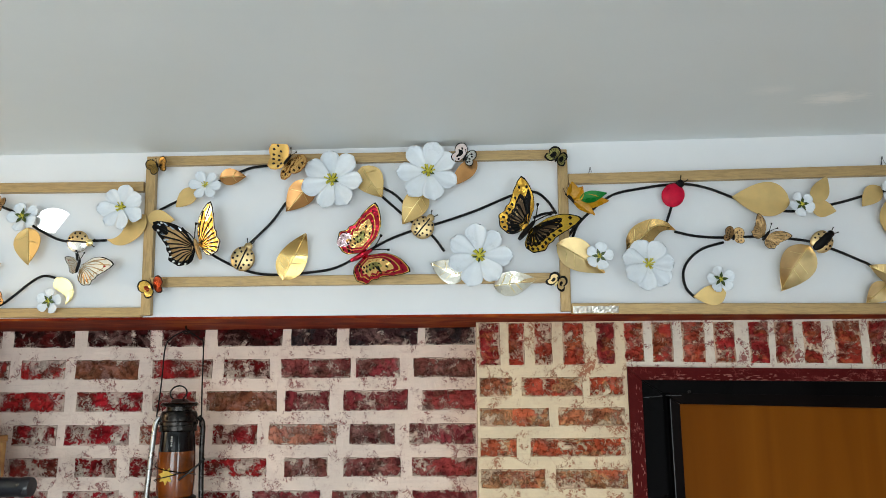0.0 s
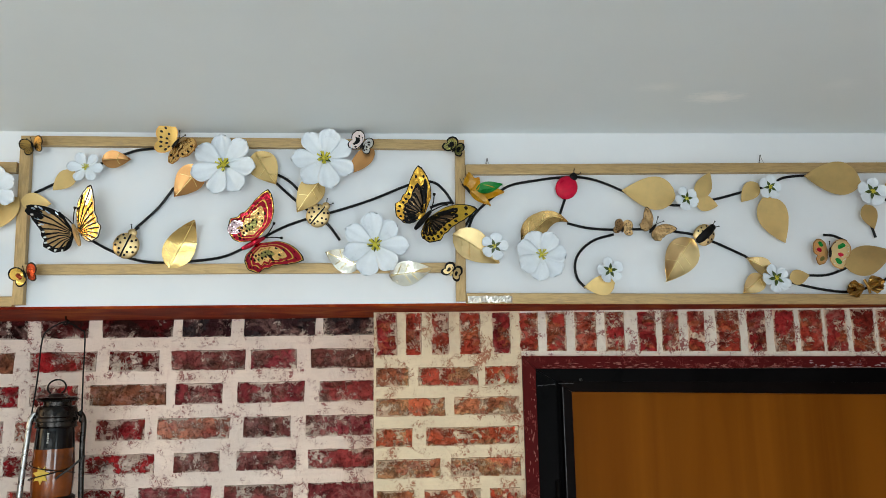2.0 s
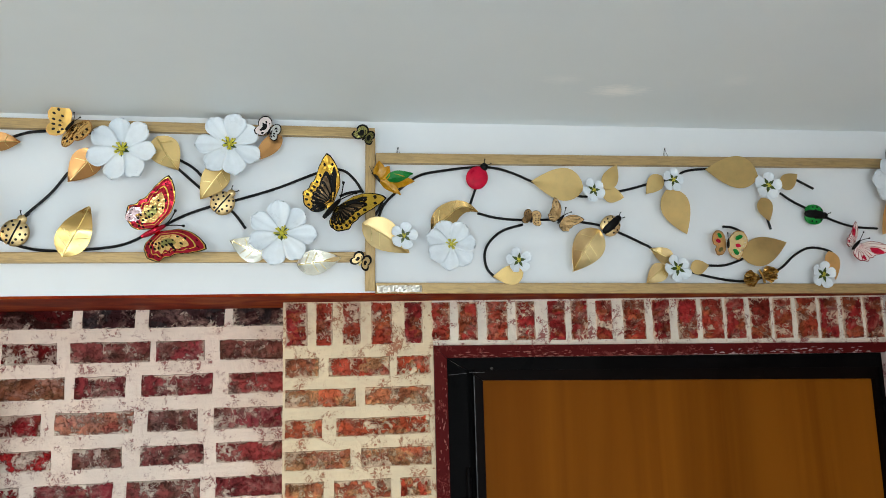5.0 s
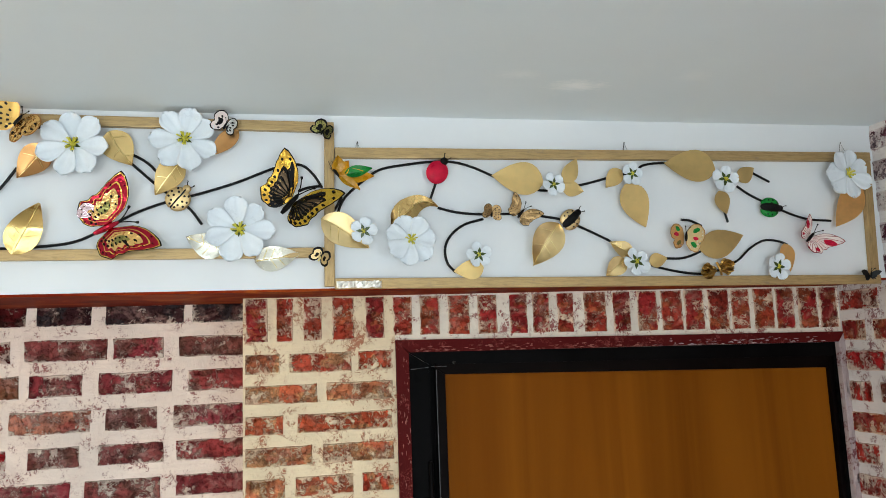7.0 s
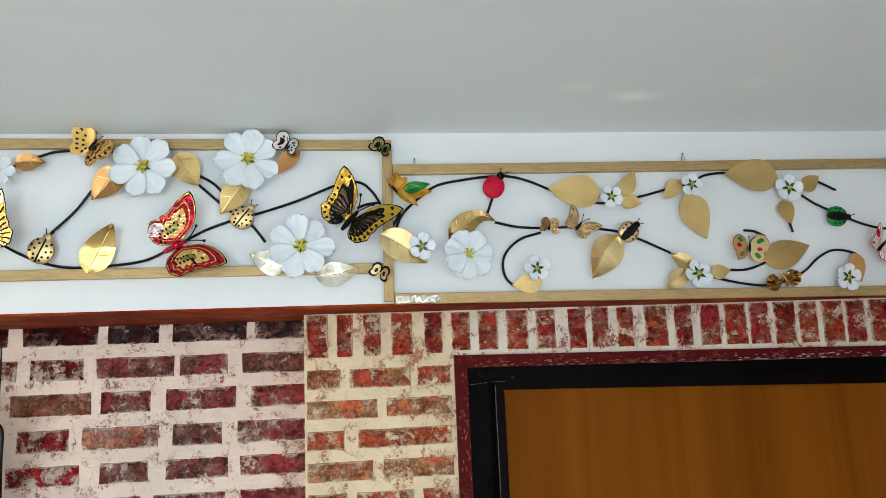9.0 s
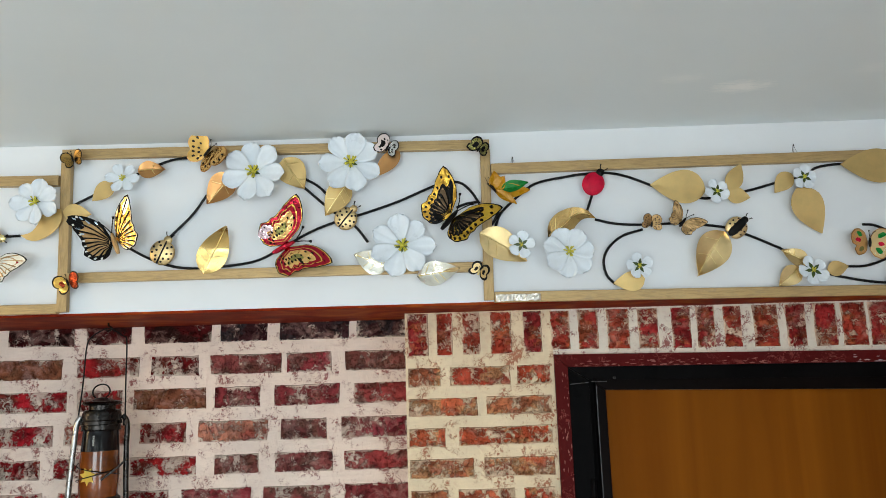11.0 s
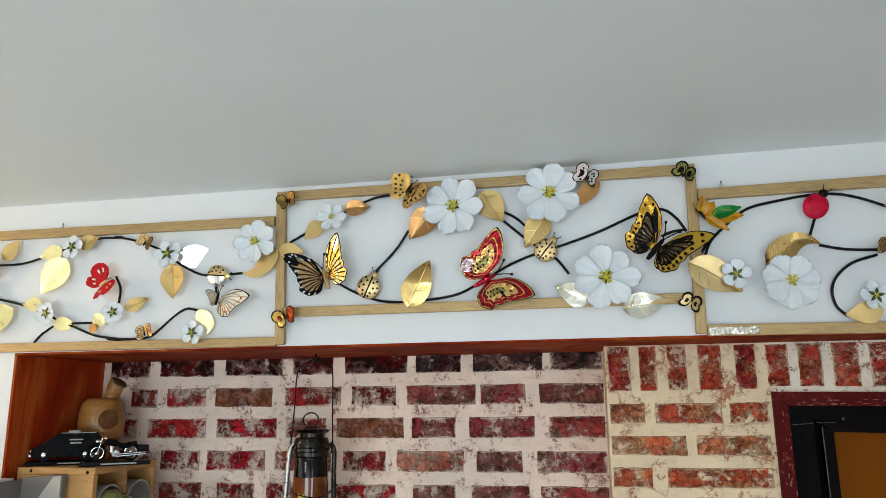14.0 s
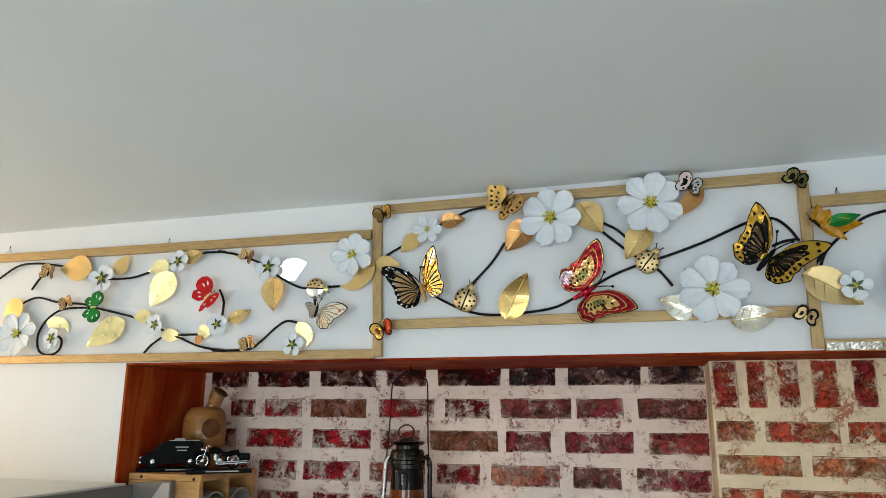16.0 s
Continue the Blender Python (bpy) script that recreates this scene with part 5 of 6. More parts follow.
upright_plate("leaf_stile", [(1.1745, 0.01), (1.1875, 0.01), (1.1875, 2.0375), (1.1745, 2.0005)], PIER + 0.010, 0.018, LEAF_PAINT, door, "very dark brown painted door leaf", 0.001)
for x0, z0, x1, z1 in ((0.306, 2.0335, 0.3385, 2.0360), (0.3440, 2.0372, 0.372, 2.0366)):
    line = [Vector((x0 + (x1 - x0) * k / 8, PIER + 0.0028, z0 + (z1 - z0) * k / 8 + 0.0004 * math.sin(9.0 * k))) for k in range(9)]
    part("weld_seam", add_tube(bmesh.new(), line, 0.0006, 5, lambda t: 0.5 + abs(math.sin(17 * t))), WORN_STEEL, door, "paint worn off a weld seam")
bm = bmesh.new()
add_plate(bm, [(0.371, 0.05), (1.174, 0.05), (1.174, 2.0005), (0.371, 2.0215)], 0.0, 0.012, Matrix.Translation((0, PIER + 0.020, 0)) @ UPRIGHT)
part("wood_panel", bm, DOOR_WOOD, door, "varnished orange-brown plywood panel")
for z0, z1 in ((1.79, 1.872), (0.9, 0.98), (0.2, 0.28)):
    bm = lathe([(0.0035, z0), (0.0045, z0 + 0.004), (0.0045, z1 - 0.004), (0.0025, z1)], 12, Matrix.Translation((0.3365, PIER - 0.0005, 0)))
    part("hinge", bm, STEEL, door, "black hinge barrel", True)
bm = lathe([(0.0009, 1.2), (0.0009, 2.030)], 8, Matrix.Translation((0.3540, PIER + 0.0100, 0)))
part("edge_rod", bm, WORN_STEEL, door, "thin worn metal edge strip", True)
part("screw", lathe([(0.0, 0.002), (0.003, 0.0012), (0.0035, 0)], 10, Matrix.Translation((0.386, PIER + 0.004, 2.043)) @ UPRIGHT), LAMP_STEEL, door)


# ---- hanging lantern ----
def lantern(x, y):
    base = tagged(new("lantern"), "old steel hurricane lantern with amber glass hanging from a hook", "lantern")
    base.matrix_world = Matrix.Translation((x, y, 0))
    part("hook", add_tube(bmesh.new(), smooth_path([(0.004, 0, 2.170), (0.004, 0, 2.162), (0.010, 0, 2.157), (0.004, 0, 2.152), (-0.002, 0, 2.156)]), 0.0016, 8), LAMP_STEEL, base, "small screw hook", True)
    part("bail", add_tube(bmesh.new(), smooth_path([(-0.042, 0, 1.992), (-0.036, 0, 2.06), (-0.033, 0, 2.125), (-0.024, 0, 2.143), (-0.004, 0, 2.155), (0.008, 0, 2.156), (0.030, 0, 2.143), (0.0375, 0, 2.132), (0.039, 0, 2.06), (0.041, 0, 1.992)]), 0.0013, 8), BLACK, base, "thin black wire bail", True)
    ring = [Vector((-0.003 + 0.0150 * math.cos(a), 0.002 * math.sin(a), 2.046 + 0.0125 * math.sin(a))) for a in (math.pi * (-0.3 + 1.6 * k / 20) for k in range(21))]
    part("lift_ring", add_tube(bmesh.new(), ring, 0.0014, 8), LAMP_STEEL, base, "", True)
    part("cap", lathe([(0.0, 2.036), (0.012, 2.035), (0.018, 2.031), (0.030, 2.029), (0.0325, 2.026), (0.030, 2.023), (0.022, 2.022), (0.022, 2.014), (0.026, 2.013)], 32), LAMP_STEEL, base, "domed tarnished steel cap", True)
    part("chimney_collar", lathe([(0.020, 2.016), (0.029, 2.014), (0.0315, 2.008), (0.0315, 1.998), (0.0335, 1.996), (0.0335, 1.991), (0.0315, 1.989), (0.0315, 1.982), (0.0335, 1.980)], 32), LAMP_STEEL, base, "", True)
    for k in range(10):
        a = 2 * math.pi * k / 10
        part("vent", box(-0.002, 0.002, -0.0006, 0.0006, 2.000, 2.006), BLACK, base).matrix_basis = Matrix.Translation((0.0316 * math.cos(a), 0.0316 * math.sin(a), 0)) @ pose(0, 0, 0, 0, 0, math.degrees(a) + 90)
    part("sooty_glass", lathe([(0.0285, 1.981), (0.0295, 1.972), (0.0305, 1.955), (0.0312, 1.946)], 32), SMOKE_GLASS, base, "soot-black upper glass", True)
    bm = bmesh.new()
    for k, wide in enumerate((0.0030, 0.0022, 0.0034, 0.0024, 0.0030)):
        add_box(bm, 0.002 - wide / 2, 0.002 + wide / 2, -0.0322, -0.0300, 1.9555 + 0.0036 * k, 1.9582 + 0.0036 * k, 0.0004)
    part("print", bm, INK_WHITE, base, "white vertical print, unreadable")
    part("amber_glass", lathe([(0.0312, 1.946), (0.0322, 1.925), (0.0325, 1.905), (0.0320, 1.885), (0.030, 1.868)], 32), AMBER_GLASS, base, "amber tinted lamp glass", True)
    star = [(0.0135 * (1 if k % 2 == 0 else 0.55) * math.cos(2 * math.pi * k / 14 + 0.2), 0.0155 * (1 if k % 2 == 0 else 0.58) * math.sin(2 * math.pi * k / 14 + 0.2)) for k in range(14)]
    bm = bmesh.new()
    add_plate(bm, star, 0.0, 0.001, Matrix.Translation((-0.004, -0.0340, 1.906)) @ UPRIGHT)
    part("leaf_sticker", bm, STICKER, base, "yellow maple leaf")
    part("burner", lathe([(0.032, 1.869), (0.036, 1.866), (0.036, 1.860), (0.028, 1.856), (0.024, 1.845), (0.040, 1.842)], 32), DARK_STEEL, base, "", True)
    part("oil_tank", lathe([(0.024, 1.846), (0.046, 1.838), (0.051, 1.828), (0.051, 1.795), (0.046, 1.786), (0.0, 1.785)], 32), LAMP_STEEL, base, "round oil tank", True)
    # left tube is paler than the right by colour, as its highlight
    part("side_tube", add_tube(bmesh.new(), smooth_path([(-0.030, -0.012, 2.004), (-0.036, -0.014, 1.992), (-0.038, -0.016, 1.96), (-0.041, -0.018, 1.90), (-0.043, -0.018, 1.85), (-0.043, -0.016, 1.825)]), 0.0046, 10), HIGHLIT_STEEL, base, "steel side tube, its highlight put into a pale colour", True)
    part("side_tube", add_tube(bmesh.new(), smooth_path([(0.030, 0.014, 2.004), (0.038, 0.016, 1.99), (0.038, 0.017, 1.95), (0.039, 0.018, 1.90), (0.041, 0.018, 1.85), (0.041, 0.016, 1.825)]), 0.0045, 10), LAMP_STEEL, base, "", True)
    for side in (-1, 1):
        part("ear", lathe([(0.006, -0.002), (0.0065, 0), (0.006, 0.002)], 14, Matrix.Translation((side * 0.041, 0, 1.992)) @ pose(0, 0, 0, 0, 90, 0)), LAMP_STEEL, base, "", True)
    for z0, z1 in ((1.925, 1.905), (1.893, 1.918)):
        line = [Vector((0.0355 * math.cos(a), 0.0355 * math.sin(a), z0 + (z1 - z0) * k / 20)) for k, a in ((k, math.pi * (1.0 + k / 20)) for k in range(21))]
        part("guard_wire", add_tube(bmesh.new(), line, 0.0009, 6), LAMP_STEEL, base, "", True)
    part("lever", add_tube(bmesh.new(), smooth_path([(0.020, -0.036, 1.900), (0.042, -0.028, 1.918), (0.058, -0.020, 1.934)]), 0.0018, 6), LAMP_STEEL, base, "", True)


lantern(-0.519, 1.562)


# ---- wine rack in the niche, with the things on it ----
def wine_rack():
    x0, x1, y0, y1, top, foot = -1.030, -0.873, 1.442, 1.632, 1.9685, 1.551
    base = tagged(new("wine_rack"), "pale pine wine rack with round bottle tubes in the niche", "wine rack")
    part("top_board", box(x0, x1, y0, y1, top - 0.012, top, 0.0015), PINE, base)
    part("front_board", box(x0, x1 - 0.002, y0, y0 + 0.012, foot, top - 0.0122, 0.0015), PINE, base)
    part("back_board", box(x0, x1 - 0.002, y1 - 0.012, y1, foot, top - 0.0122, 0.0015), PINE, base)
    part("divider", box(x0 + 0.004, x1 - 0.004, 1.532, 1.542, foot, top - 0.0122, 0.001), PINE, base)
    for z in (1.852, 1.747, 1.642):
        part("shelf", box(x0 + 0.004, x1 - 0.006, y0 + 0.0122, 1.5318, z - 0.008, z, 0.001), PINE, base)
        part("shelf", box(x0 + 0.004, x1 - 0.006, 1.5422, y1 - 0.0122, z - 0.008, z, 0.001), PINE, base)
    for yc in (1.493, 1.581):
        for zc in (1.895, 1.791, 1.687):
            bm = lathe([(0.0375, -0.118), (0.0375, 0.0), (0.0405, 0.0), (0.0405, -0.118)], 32, Matrix.Translation((x1 - 0.001, yc, zc)) @ pose(0, 0, 0, 0, 90, 0))
            part("bottle_tube", bm, DARK_WOOD if zc < 1.7 else TUBE_CARD, base, "pale grey round bottle tube", True)
    for sx in (-1.002, -0.888):
        part("screw", lathe([(0.0, 0.0012), (0.0026, 0.0008), (0.003, 0)], 10, Matrix.Translation((sx, y0, top - 0.008 if sx > -0.93 else top - 0.006)) @ UPRIGHT), BLACK, base)
    return base


wine_rack()


def bottle():
    base = tagged(new("wine_bottle"), "pale green wine bottle with dark capsule lying in the rack", "bottle")
    base.matrix_world = Matrix.Translation((-0.873, 1.494, 1.8925)) @ pose(0, 0, 0, 0, 90, 3)
    part("glass_body", lathe([(0.0, -0.112), (0.033, -0.110), (0.035, -0.10), (0.035, -0.012), (0.033, 0.004), (0.026, 0.024), (0.019, 0.044), (0.0155, 0.062)], 32), BOTTLE_GLASS, base, "pale green glass body", True)
    part("foil_collar", lathe([(0.0158, 0.060), (0.0168, 0.062), (0.0168, 0.078), (0.0162, 0.080)], 24), FOIL_BLUE, base, "blue foil collar", True)
    part("collar_band", lathe([(0.0170, 0.077), (0.0176, 0.078), (0.0176, 0.082), (0.0170, 0.083)], 24), CHROME, base, "silver band", True)
    part("capsule", lathe([(0.0165, 0.082), (0.0155, 0.114), (0.0167, 0.117), (0.0167, 0.129), (0.0155, 0.133), (0.0, 0.134)], 24), FOIL_DARK, base, "dark blue-black capsule", True)


bottle()


def wooden_flask():
    base = tagged(new("wooden_flask"), "varnished branch-wood flask with slanted neck on the wine rack", "flask")
    base.matrix_world = Matrix.Translation((-0.976, 1.590, 1.9687)) @ Matrix.Diagonal((0.82, 0.82, 1, 1))
    bm = bmesh.new()
    add_lathe(bm, [(0.0, 0.0), (0.030, 0.0), (0.038, 0.012), (0.041, 0.036), (0.0425, 0.038), (0.0425, 0.041), (0.050, 0.046), (0.053, 0.070), (0.052, 0.096), (0.0505, 0.098), (0.0505, 0.101), (0.047, 0.112), (0.036, 0.121), (0.0, 0.123)], 32)
    part("body", bm, FLASK_WOOD, base, smooth=True)
    m = Matrix.Translation((0.014, 0, 0.114)) @ pose(0, 0, 0, 0, 28, 0) @ Matrix.Scale(0.86, 4)
    part("neck", lathe([(0.020, -0.006), (0.018, 0.010), (0.0175, 0.022), (0.0195, 0.024), (0.0205, 0.028), (0.0215, 0.050), (0.020, 0.055), (0.0, 0.056)], 24, m), FLASK_WOOD, base, "", True)
    part("bark_end", lathe([(0.0205, 0.0), (0.022, 0.004), (0.018, 0.007), (0.0, 0.008)], 24, m @ Matrix.Translation((0.006, 0.0, 0.050))), DARK_WOOD, base, "dark bark end", True)
    m = Matrix.Translation((0.0405, -0.0318, 0.080)) @ pose(0, 0, 0, 0, 0, 52) @ UPRIGHT @ Matrix.Diagonal((1.15, 0.95, 0.8, 1))
    part("knot", lathe([(0.0200, 0.0), (0.0195, 0.0030), (0.016, 0.0050), (0.0, 0.0060)], 24, m), KNOT_WOOD, base, "dark oval branch scar", True)


wooden_flask()


def toy_van():
    base = tagged(new("toy_van"), "black toy van with pale lettering on a black base", "toy car")
    base.matrix_world = Matrix.Translation((-0.978, 1.505, 1.9687)) @ pose(0, 0, 0, 0, 0, 30) @ Matrix.Diagonal((0.84, 0.84, 0.92, 1))
    part("plinth", box(-0.078, 0.070, -0.030, 0.030, 0.0, 0.008, 0.0015), TOY_BLACK, base, "black display base")
    bm = bmesh.new()
    add_plate(bm, [(-0.070, 0.016), (0.060, 0.016), (0.060, 0.058), (0.054, 0.062), (-0.020, 0.062), (-0.058, 0.036), (-0.070, 0.032), (-0.073, 0.026)], 0.024, 0.048, UPRIGHT)
    bmesh.ops.bevel(bm, geom=bm.edges[:], offset=0.002, segments=2, affect="EDGES")
    part("body", bm, TOY_BLACK, base)
    for x in (-0.046, 0.036):
        for y in (-0.0245, 0.0195):
            wheel = part("wheel", lathe([(0.0, 0.0), (0.011, 0.0), (0.0125, 0.002), (0.0125, 0.006), (0.0, 0.006)], 18, Matrix.Translation((x, y + 0.005, 0.0205)) @ UPRIGHT), TOY_BLACK, base, "", True)
            part("rim", lathe([(0.0, 0.0068), (0.0042, 0.0066), (0.0050, 0.0061)], 14, Matrix.Translation((x, y + 0.005, 0.0205)) @ UPRIGHT), CHROME, wheel, "", True)
    bm = bmesh.new()
    add_plate(bm, [(-0.0185, 0.0), (0.0185, 0.0), (0.0165, 0.036), (-0.0165, 0.036)], 0.0006, 0.001, Matrix.Translation((-0.0540, 0, 0.0392)) @ pose(0, 0, 0, 0, 0, -90) @ pose(0, 0, 0, 34, 0, 0))
    part("windscreen", bm, TOY_GLASS, base, "grey reflecting windscreen")
    part("grille", box(-0.0742, -0.0728, -0.012, 0.012, 0.024, 0.0290, 0.0004), CHROME, base)
    part("headlight", lathe([(0.0, 0.004), (0.004, 0.003), (0.0045, 0)], 12, Matrix.Translation((-0.0705, -0.016, 0.028)) @ pose(0, 0, 0, 0, -90, 0)), CHROME, base, "", True)
    part("headlight", lathe([(0.0, 0.004), (0.004, 0.003), (0.0045, 0)], 12, Matrix.Translation((-0.0705, 0.016, 0.028)) @ pose(0, 0, 0, 0, -90, 0)), CHROME, base, "", True)
    part("bumper", box(-0.0755, -0.0700, -0.022, 0.022, 0.017, 0.0215, 0.001), CHROME, base)
    part("roof_sign", box(-0.002, 0.020, -0.014, 0.014, 0.0622, 0.0672, 0.0012), INK_WHITE, base, "pale sign on the roof")
    part("roof_edge", box(-0.014, 0.054, -0.0238, -0.0222, 0.0618, 0.0632, 0.0003), INK_WHITE, base, "pale roof edge")
    part("side_marking", box(0.002, 0.030, -0.0246, -0.0241, 0.0480, 0.0505), INK_WHITE, base, "line of pale lettering")
    part("side_marking", box(0.005, 0.027, -0.0246, -0.0241, 0.0415, 0.0440), INK_WHITE, base, "line of pale lettering")
    part("plinth_marking", box(-0.016, 0.030, -0.0306, -0.0301, 0.003, 0.0052), INK_WHITE, base, "line of pale lettering")


toy_van()


def toy_motorcycle():
    base = tagged(new("toy_motorcycle"), "black and chrome toy motorcycle on a black display base", "toy motorcycle")
    base.matrix_world = Matrix.Translation((-0.872, 1.498, 1.9687)) @ pose(0, 0, 0, 0, 0, 36) @ Matrix.Scale(0.87, 4)
    part("plinth", box(-0.070, 0.066, -0.022, 0.024, 0.0, 0.008, 0.0015), TOY_BLACK, base, "black display base")
    part("plinth_marking", box(-0.030, 0.038, -0.0226, -0.0221, 0.003, 0.0055), INK_WHITE, base, "line of pale lettering")
    for x in (-0.038, 0.026):
        m = Matrix.Translation((x, 0, 0.0255)) @ UPRIGHT
        ring = [m @ Vector((0.0150 * math.cos(a), 0.0150 * math.sin(a), 0)) for a in (2 * math.pi * k / 24 for k in range(25))]
        tyre = part("wheel", add_tube(bmesh.new(), ring, 0.0026, 8), TOY_BLACK, base, "", True)
        inner = [m @ Vector((0.0122 * math.cos(a), 0.0122 * math.sin(a), 0)) for a in (2 * math.pi * k / 24 for k in range(25))]
        part("rim", add_tube(bmesh.new(), inner, 0.0010, 6), CHROME, tyre, "", True)
        bm = bmesh.new()
        for k in range(10):
            a = 2 * math.pi * k / 10
            add_tube(bm, [m @ Vector((0, 0, 0.001)), m @ Vector((0.0108 * math.cos(a), 0.0108 * math.sin(a), 0))], 0.00045, 4)
        add_lathe(bm, [(0.0, 0.003), (0.0035, 0.002), (0.004, -0.002)], 10, m)
        part("spokes", bm, CHROME, tyre)
    part("fork", add_tube(bmesh.new(), [Vector((-0.038, -0.004, 0.0255)), Vector((-0.033, -0.004, 0.044)), Vector((-0.030, -0.003, 0.056))], 0.0012, 6), CHROME, base, "", True)
    part("handlebar", add_tube(bmesh.new(), smooth_path([(-0.022, -0.018, 0.055), (-0.029, -0.010, 0.057), (-0.031, 0, 0.055), (-0.029, 0.010, 0.057), (-0.022, 0.018, 0.055)]), 0.0010, 6), CHROME, base, "", True)
    part("headlight", lathe([(0.0, 0.006), (0.004, 0.004), (0.0045, 0), (0.002, -0.005)], 12, Matrix.Translation((-0.038, 0, 0.049)) @ pose(0, 0, 0, 0, -90, 0)), CHROME, base, "", True)
    bm = bmesh.new()
    add_tube(bm, [Vector((s, 0, h)) for s, h in ((-0.026, 0.046), (-0.018, 0.047), (-0.006, 0.046), (0.004, 0.041))], 0.0075, 10, lambda t: 0.5 + 0.5 * math.sin(math.pi * t))
    part("fuel_tank", bm, TOY_BLACK, base, "", True)
    part("saddle", add_tube(bmesh.new(), smooth_path([(0.003, 0, 0.040), (0.014, 0, 0.038), (0.026, 0, 0.041), (0.038, 0, 0.043)]), 0.0055, 8), TOY_BLACK, base, "", True)
    part("engine", add_lathe(lathe([(0.006, 0.0), (0.0065, 0.004), (0.0058, 0.006), (0.0065, 0.010), (0.0055, 0.013), (0.0, 0.014)], 12, Matrix.Translation((-0.010, 0, 0.026))), [(0.0, 0.0), (0.007, 0.001), (0.0085, 0.005), (0.007, 0.009), (0.0, 0.010)], 14, Matrix.Translation((-0.003, 0.004, 0.023)) @ UPRIGHT), CHROME, base, "chrome engine", True)
    for z in (0.019, 0.023):
        part("exhaust_pipe", add_tube(bmesh.new(), smooth_path([(-0.010, -0.008, 0.030), (-0.004, -0.010, z), (0.020, -0.010, z), (0.056, -0.010, z + 0.002)]), 0.0017, 8), CHROME, base, "chrome exhaust pipe", True)
    part("mudguard", add_tube(bmesh.new(), [Vector((0.026 + 0.019 * math.cos(a), 0, 0.0255 + 0.019 * math.sin(a))) for a in (math.pi * (0.05 + 0.75 * k / 12) for k in range(13))], 0.0022, 8), TOY_BLACK, base, "", True)
    part("mudguard", add_tube(bmesh.new(), [Vector((-0.038 + 0.019 * math.cos(a), 0, 0.0255 + 0.019 * math.sin(a))) for a in (math.pi * (0.2 + 0.75 * k / 12) for k in range(13))], 0.0018, 8), TOY_BLACK, base, "", True)
    part("saddlebag", box(0.040, 0.062, -0.012, 0.012, 0.026, 0.040, 0.003), TOY_BLACK, base)


toy_motorcycle()


# ---- tall cabinet below the frieze ----
cabinet = tagged(new("tall_cabinet"), "tall kitchen cabinet with white top and side coloured grey as in shade", "cabinet")
part("top_board", box(-1.80, -1.012, 0.85, 1.416, 1.930, 1.9525, 0.002), CAB_WHITE, cabinet, "white top")
# side in shade: dark grey by colour, carried on by an added panel
part("side_panel", box(-1.0118, -1.004, 0.85, 1.480, 0.0, 1.9490, 0.0015), CAB_SHADED, cabinet, "side panel coloured dull grey for shade")
upright_plate("shaded_filler", [(-1.0035, 0.0), (-0.9225, 0.0), (-0.9225, 1.9585), (-1.0035, 1.9525)], 1.424, 0.012, CAB_SHADED, cabinet, "added panel continuing the shaded grey cabinet side", 0.001)
# light on the panel, shaped as a thin pale plate with a slanted shadow edge
upright_plate("lit_patch", [(-1.0035, 1.60), (-0.924, 1.60), (-0.924, 1.9560), (-0.9395, 1.9545), (-1.0035, 1.868)], 1.4215, 0.002, CAB_LIT, cabinet, "slanted patch of light on the panel, made as a paler plate", 0.0004)
part("body", box(-1.79, -1.0125, 0.87, 1.414, 0.0, 1.9295), CAB_WHITE, cabinet)
part("door", box(-1.79, -1.40, 0.850, 0.868, 0.1, 1.925, 0.002), CAB_WHITE, cabinet)
part("door", box(-1.397, -1.0125, 0.850, 0.868, 0.1, 1.925, 0.002), CAB_WHITE, cabinet)


# ---- brickwork, piece by piece ----
def brick_mesh(seed):
    """A stamped brick of unit size: uneven outline, low rounded face, about 1 unit proud."""
    rng = random.Random(seed)
    bm = bmesh.new()
    outline = []
    for (x0, y0), (x1, y1), n in (((-0.5, -0.5), (0.5, -0.5), 6), ((0.5, -0.5), (0.5, 0.5), 2), ((0.5, 0.5), (-0.5, 0.5), 6), ((-0.5, 0.5), (-0.5, -0.5), 2)):
        for k in range(n):
            t = k / n
            jx, jy = rng.uniform(-0.010, 0.010), rng.uniform(-0.024, 0.024)
            outline.append((x0 + (x1 - x0) * t + jx, y0 + (y1 - y0) * t + jy))
    low = [bm.verts.new((x, y, -0.3)) for x, y in outline]
    top = [bm.verts.new((x * 0.978, y * 0.905, 1.0 + rng.uniform(-0.2, 0.2))) for x, y in outline]
    centre = bm.verts.new((0, 0, 1.1))
    n = len(low)
    for i in range(n):
        j = (i + 1) % n
        bm.faces.new((low[i], low[j], top[j], top[i]))
        bm.faces.new((top[i], top[j], centre))
    data = bpy.data.meshes.new("brick")
    bm.to_mesh(data)
    bm.free()
    return data


BRICKS = {}
for material in (MAROON, DUSTY_MAROON, SHADED_MAROON, SHADED_CHARCOAL, BROWN_BRICK, ROSY_BRICK, ORANGE_BRICK, LINTEL_BRICK, FADED_BRICK):
    BRICKS[material.name] = []
    for seed in range(6):
        data = brick_mesh(seed)
        data.materials.append(material)
        BRICKS[material.name].append(data)
PICK = random.Random(4)


def brick(wall, material, place, across, up, wide, high, proud=0.002):
    """One brick on a wall: its middle, the wall's two directions, and its size."""
    out = across.cross(up)
    ob = new("brick", PICK.choice(BRICKS[material.name]))
    turn = Matrix((across, up, out)).transposed().to_4x4()
    ob.parent = wall
    ob.matrix_world = Matrix.Translation(place) @ turn @ pose(0, 0, 0, 0, 0, PICK.uniform(-0.5, 0.5)) @ Matrix.Diagonal((wide, high, proud, 1))


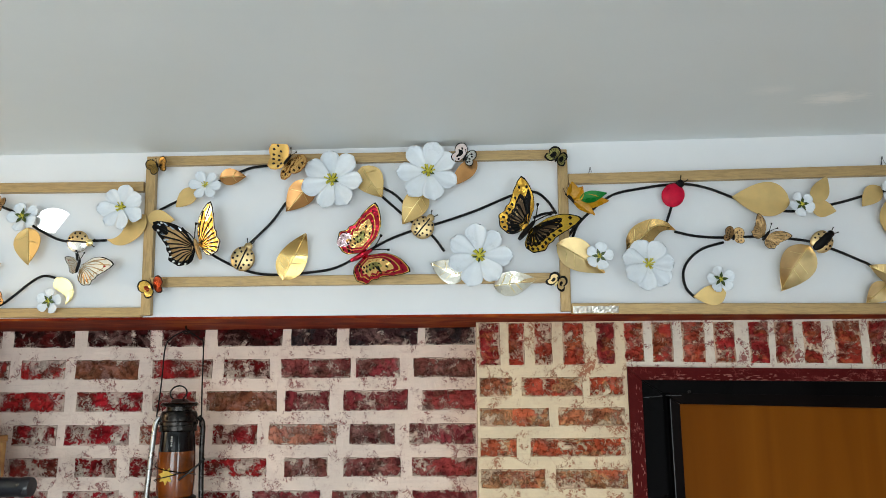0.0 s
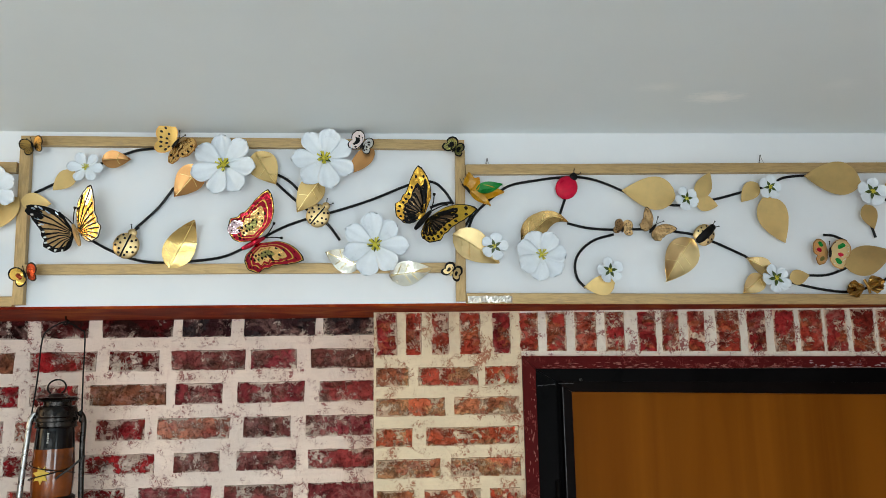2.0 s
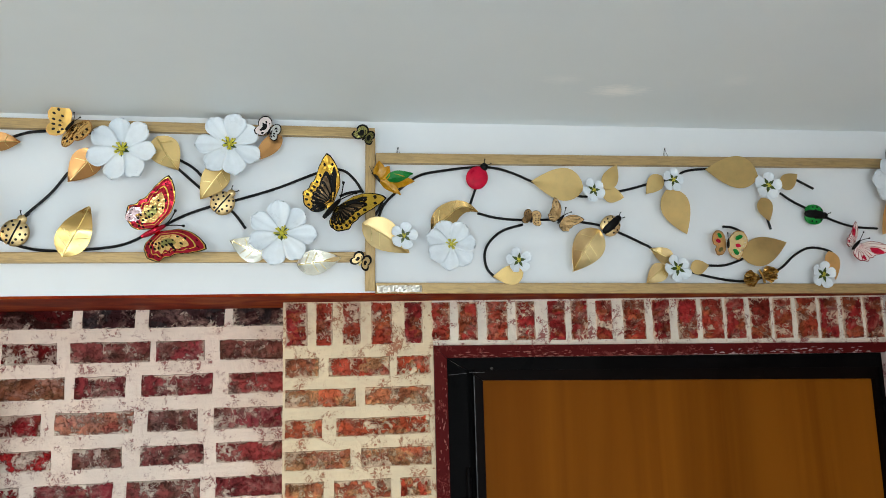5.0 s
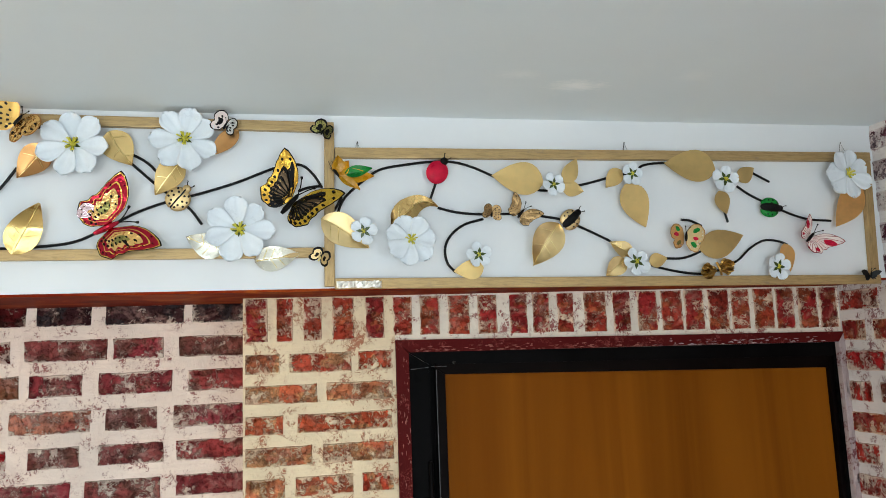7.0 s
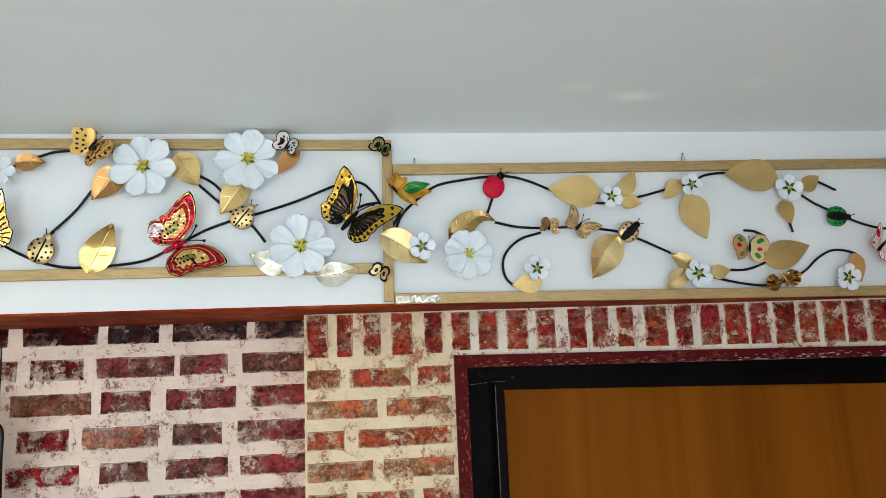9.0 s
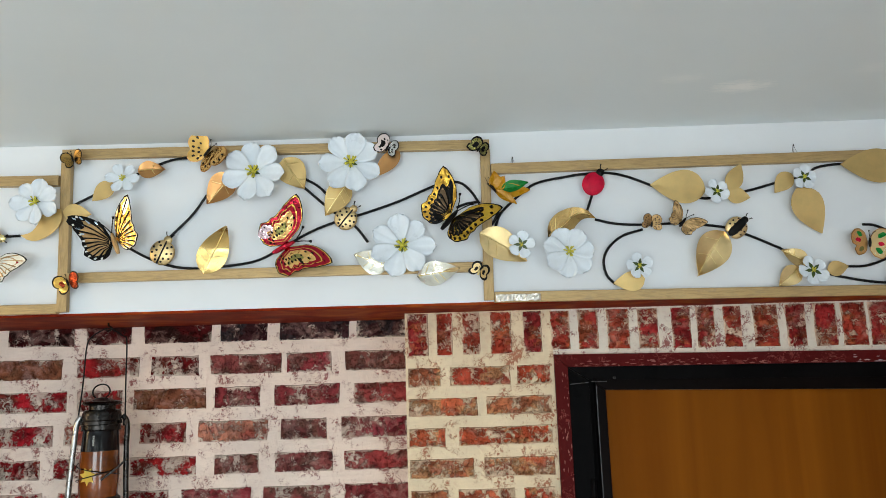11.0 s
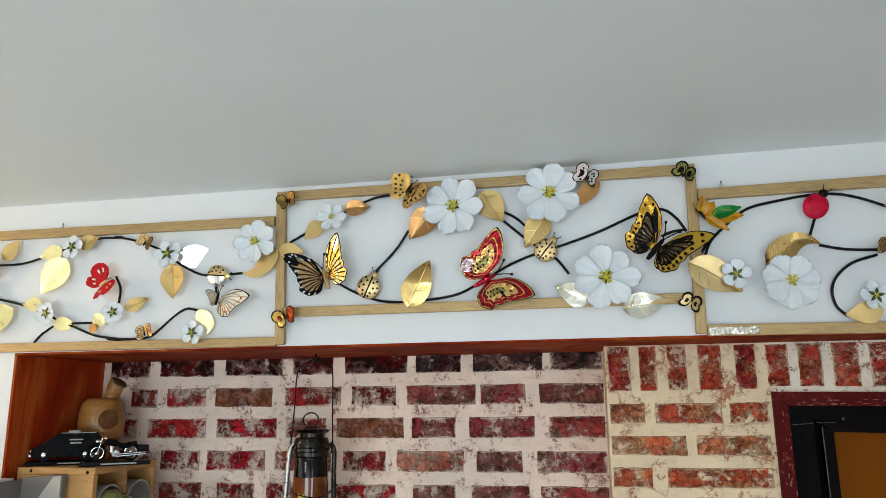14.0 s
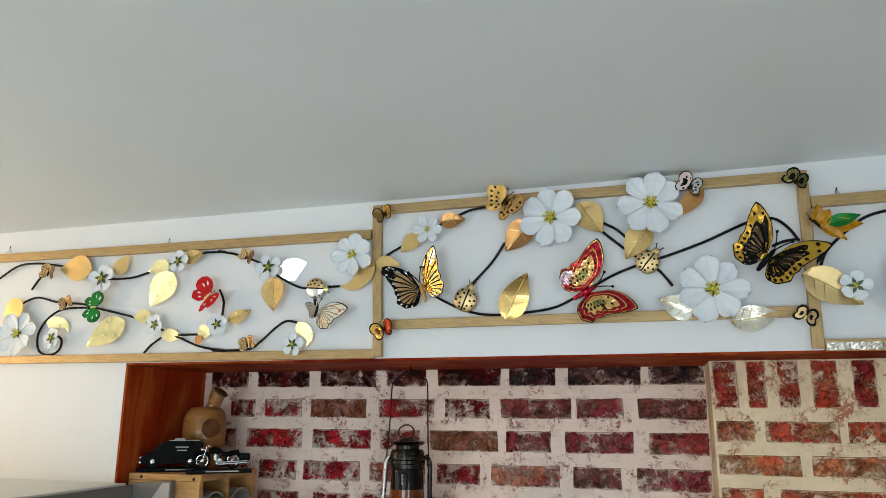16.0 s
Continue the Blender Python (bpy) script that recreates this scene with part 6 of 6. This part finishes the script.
ALONG, UP, INWARD = Vector((1, 0, 0)), Vector((0, 0, 1)), Vector((0, 1, 0))


def course(wall, material, depth, low, high, *ends):
    """Bricks of one course, from x to x, on a wall that faces the room at that depth."""
    for x0, x1 in ends:
        kind = DUSTY_MAROON if material is MAROON and x0 > -0.46 else material
        brick(wall, kind, ((x0 + x1) / 2, depth, (low + high) / 2), ALONG, UP, x1 - x0, high - low)


# top course, coloured dark for the shade under the beam
course(brick_wall, SHADED_MAROON, BACK, 2.133, 2.1705, (-1.030, -0.937), (-0.914, -0.788), (-0.762, -0.634), (-0.611, -0.524), (-0.499, -0.368))
course(brick_wall, SHADED_CHARCOAL, BACK, 2.133, 2.1705, (-0.351, -0.259), (-0.235, -0.098), (-0.084, 0.014))
course(brick_wall, MAROON, BACK, 2.070, 2.109, (-0.976, -0.916), (-0.893, -0.803), (-0.627, -0.506), (-0.483, -0.391), (-0.369, -0.231), (-0.221, -0.133), (-0.107, 0.014))
course(brick_wall, MAROON, BACK, 2.007, 2.047, (-1.040, -0.958), (-0.934, -0.799), (-0.775, -0.642), (-0.623, -0.537), (-0.359, -0.271), (-0.245, -0.118), (-0.090, 0.014))
course(brick_wall, MAROON, BACK, 1.943, 1.983, (-1.030, -0.925), (-0.898, -0.809), (-0.794, -0.665), (-0.500, -0.412), (-0.231, -0.143), (-0.116, 0.014))
course(brick_wall, MAROON, BACK, 1.883, 1.920, (-1.036, -0.925), (-0.899, -0.803), (-0.768, -0.685), (-0.660, -0.541), (-0.517, -0.391), (-0.357, -0.273), (-0.243, -0.131), (-0.110, 0.014))
course(brick_wall, MAROON, BACK, 1.821, 1.859, (-1.030, -0.925), (-0.899, -0.818), (-0.788, -0.677), (-0.650, -0.537), (-0.517, -0.441), (-0.418, -0.286), (-0.263, -0.136), (-0.109, 0.014))
course(brick_wall, MAROON, BACK, 1.758, 1.797, (-1.030, -0.905), (-0.880, -0.790), (-0.765, -0.640), (-0.610, -0.520), (-0.495, -0.370), (-0.345, -0.255), (-0.230, -0.105), (-0.080, 0.014))
course(brick_wall, MAROON, BACK, 1.695, 1.734, (-1.030, -0.940), (-0.915, -0.790), (-0.765, -0.675), (-0.650, -0.525), (-0.500, -0.410), (-0.385, -0.260), (-0.235, -0.145), (-0.120, 0.014))

course(brick_wall, BROWN_BRICK, BACK, 2.070, 2.109, (-0.782, -0.654))
course(brick_wall, BROWN_BRICK, BACK, 2.007, 2.047, (-0.514, -0.375))
course(brick_wall, ROSY_BRICK, BACK, 1.943, 1.983, (-0.644, -0.524), (-0.390, -0.256))

course(pier_wall, ORANGE_BRICK, PIER, 2.036, 2.070, (0.020, 0.077), (0.094, 0.201), (0.213, 0.272))
course(pier_wall, ORANGE_BRICK, PIER, 1.985, 2.017, (0.020, 0.141), (0.156, 0.272))
course(pier_wall, ORANGE_BRICK, PIER, 1.934, 1.966, (0.020, 0.083), (0.106, 0.270))
course(pier_wall, ORANGE_BRICK, PIER, 1.881, 1.914, (0.020, 0.131), (0.149, 0.272))
course(pier_wall, ORANGE_BRICK, PIER, 1.829, 1.862, (0.020, 0.085), (0.102, 0.200), (0.216, 0.270))
course(pier_wall, ORANGE_BRICK, PIER, 1.776, 1.810, (0.020, 0.137), (0.155, 0.270))
course(pier_wall, ORANGE_BRICK, PIER, 1.724, 1.757, (0.020, 0.082), (0.100, 0.270))

for x0, x1 in ((0.020, 0.058), (0.072, 0.101), (0.118, 0.150), (0.168, 0.206), (0.227, 0.261)):
    brick(pier_wall, LINTEL_BRICK, ((x0 + x1) / 2, PIER, 2.128), UP, -ALONG, 0.074, x1 - x0)
soldiers = [(0.280, 0.308), (0.329, 0.359), (0.381, 0.415), (0.437, 0.467), (0.498, 0.526), (0.543, 0.570), (0.592, 0.618), (0.646, 0.685), (0.705, 0.735)]
soldiers += [(0.756 + 0.0507 * k, 0.791 + 0.0507 * k + 0.004 * (k % 2)) for k in range(9)]
for x0, x1 in soldiers:
    x0, x1 = x0 - 0.0035, x1 + 0.0035
    low = 2.094 - 0.014 * (x0 - 0.28) / 0.92
    brick(lintel_wall, LINTEL_BRICK, ((x0 + x1) / 2, PIER, (low + 2.165) / 2), UP, -ALONG, 2.163 - low, x1 - x0)

for row in range(13):
    z = 1.712 + 0.0605 * row
    y = PIER - 0.006
    short = row % 2 == 0
    while y > 0.85:
        long = 0.058 if short else 0.098
        brick(right_wall, FADED_BRICK if z > 2.16 else MAROON if row % 3 else LINTEL_BRICK, (RIGHT, y - long / 2, z), -INWARD, UP, long, 0.040)
        y -= long + 0.022
        short = not short
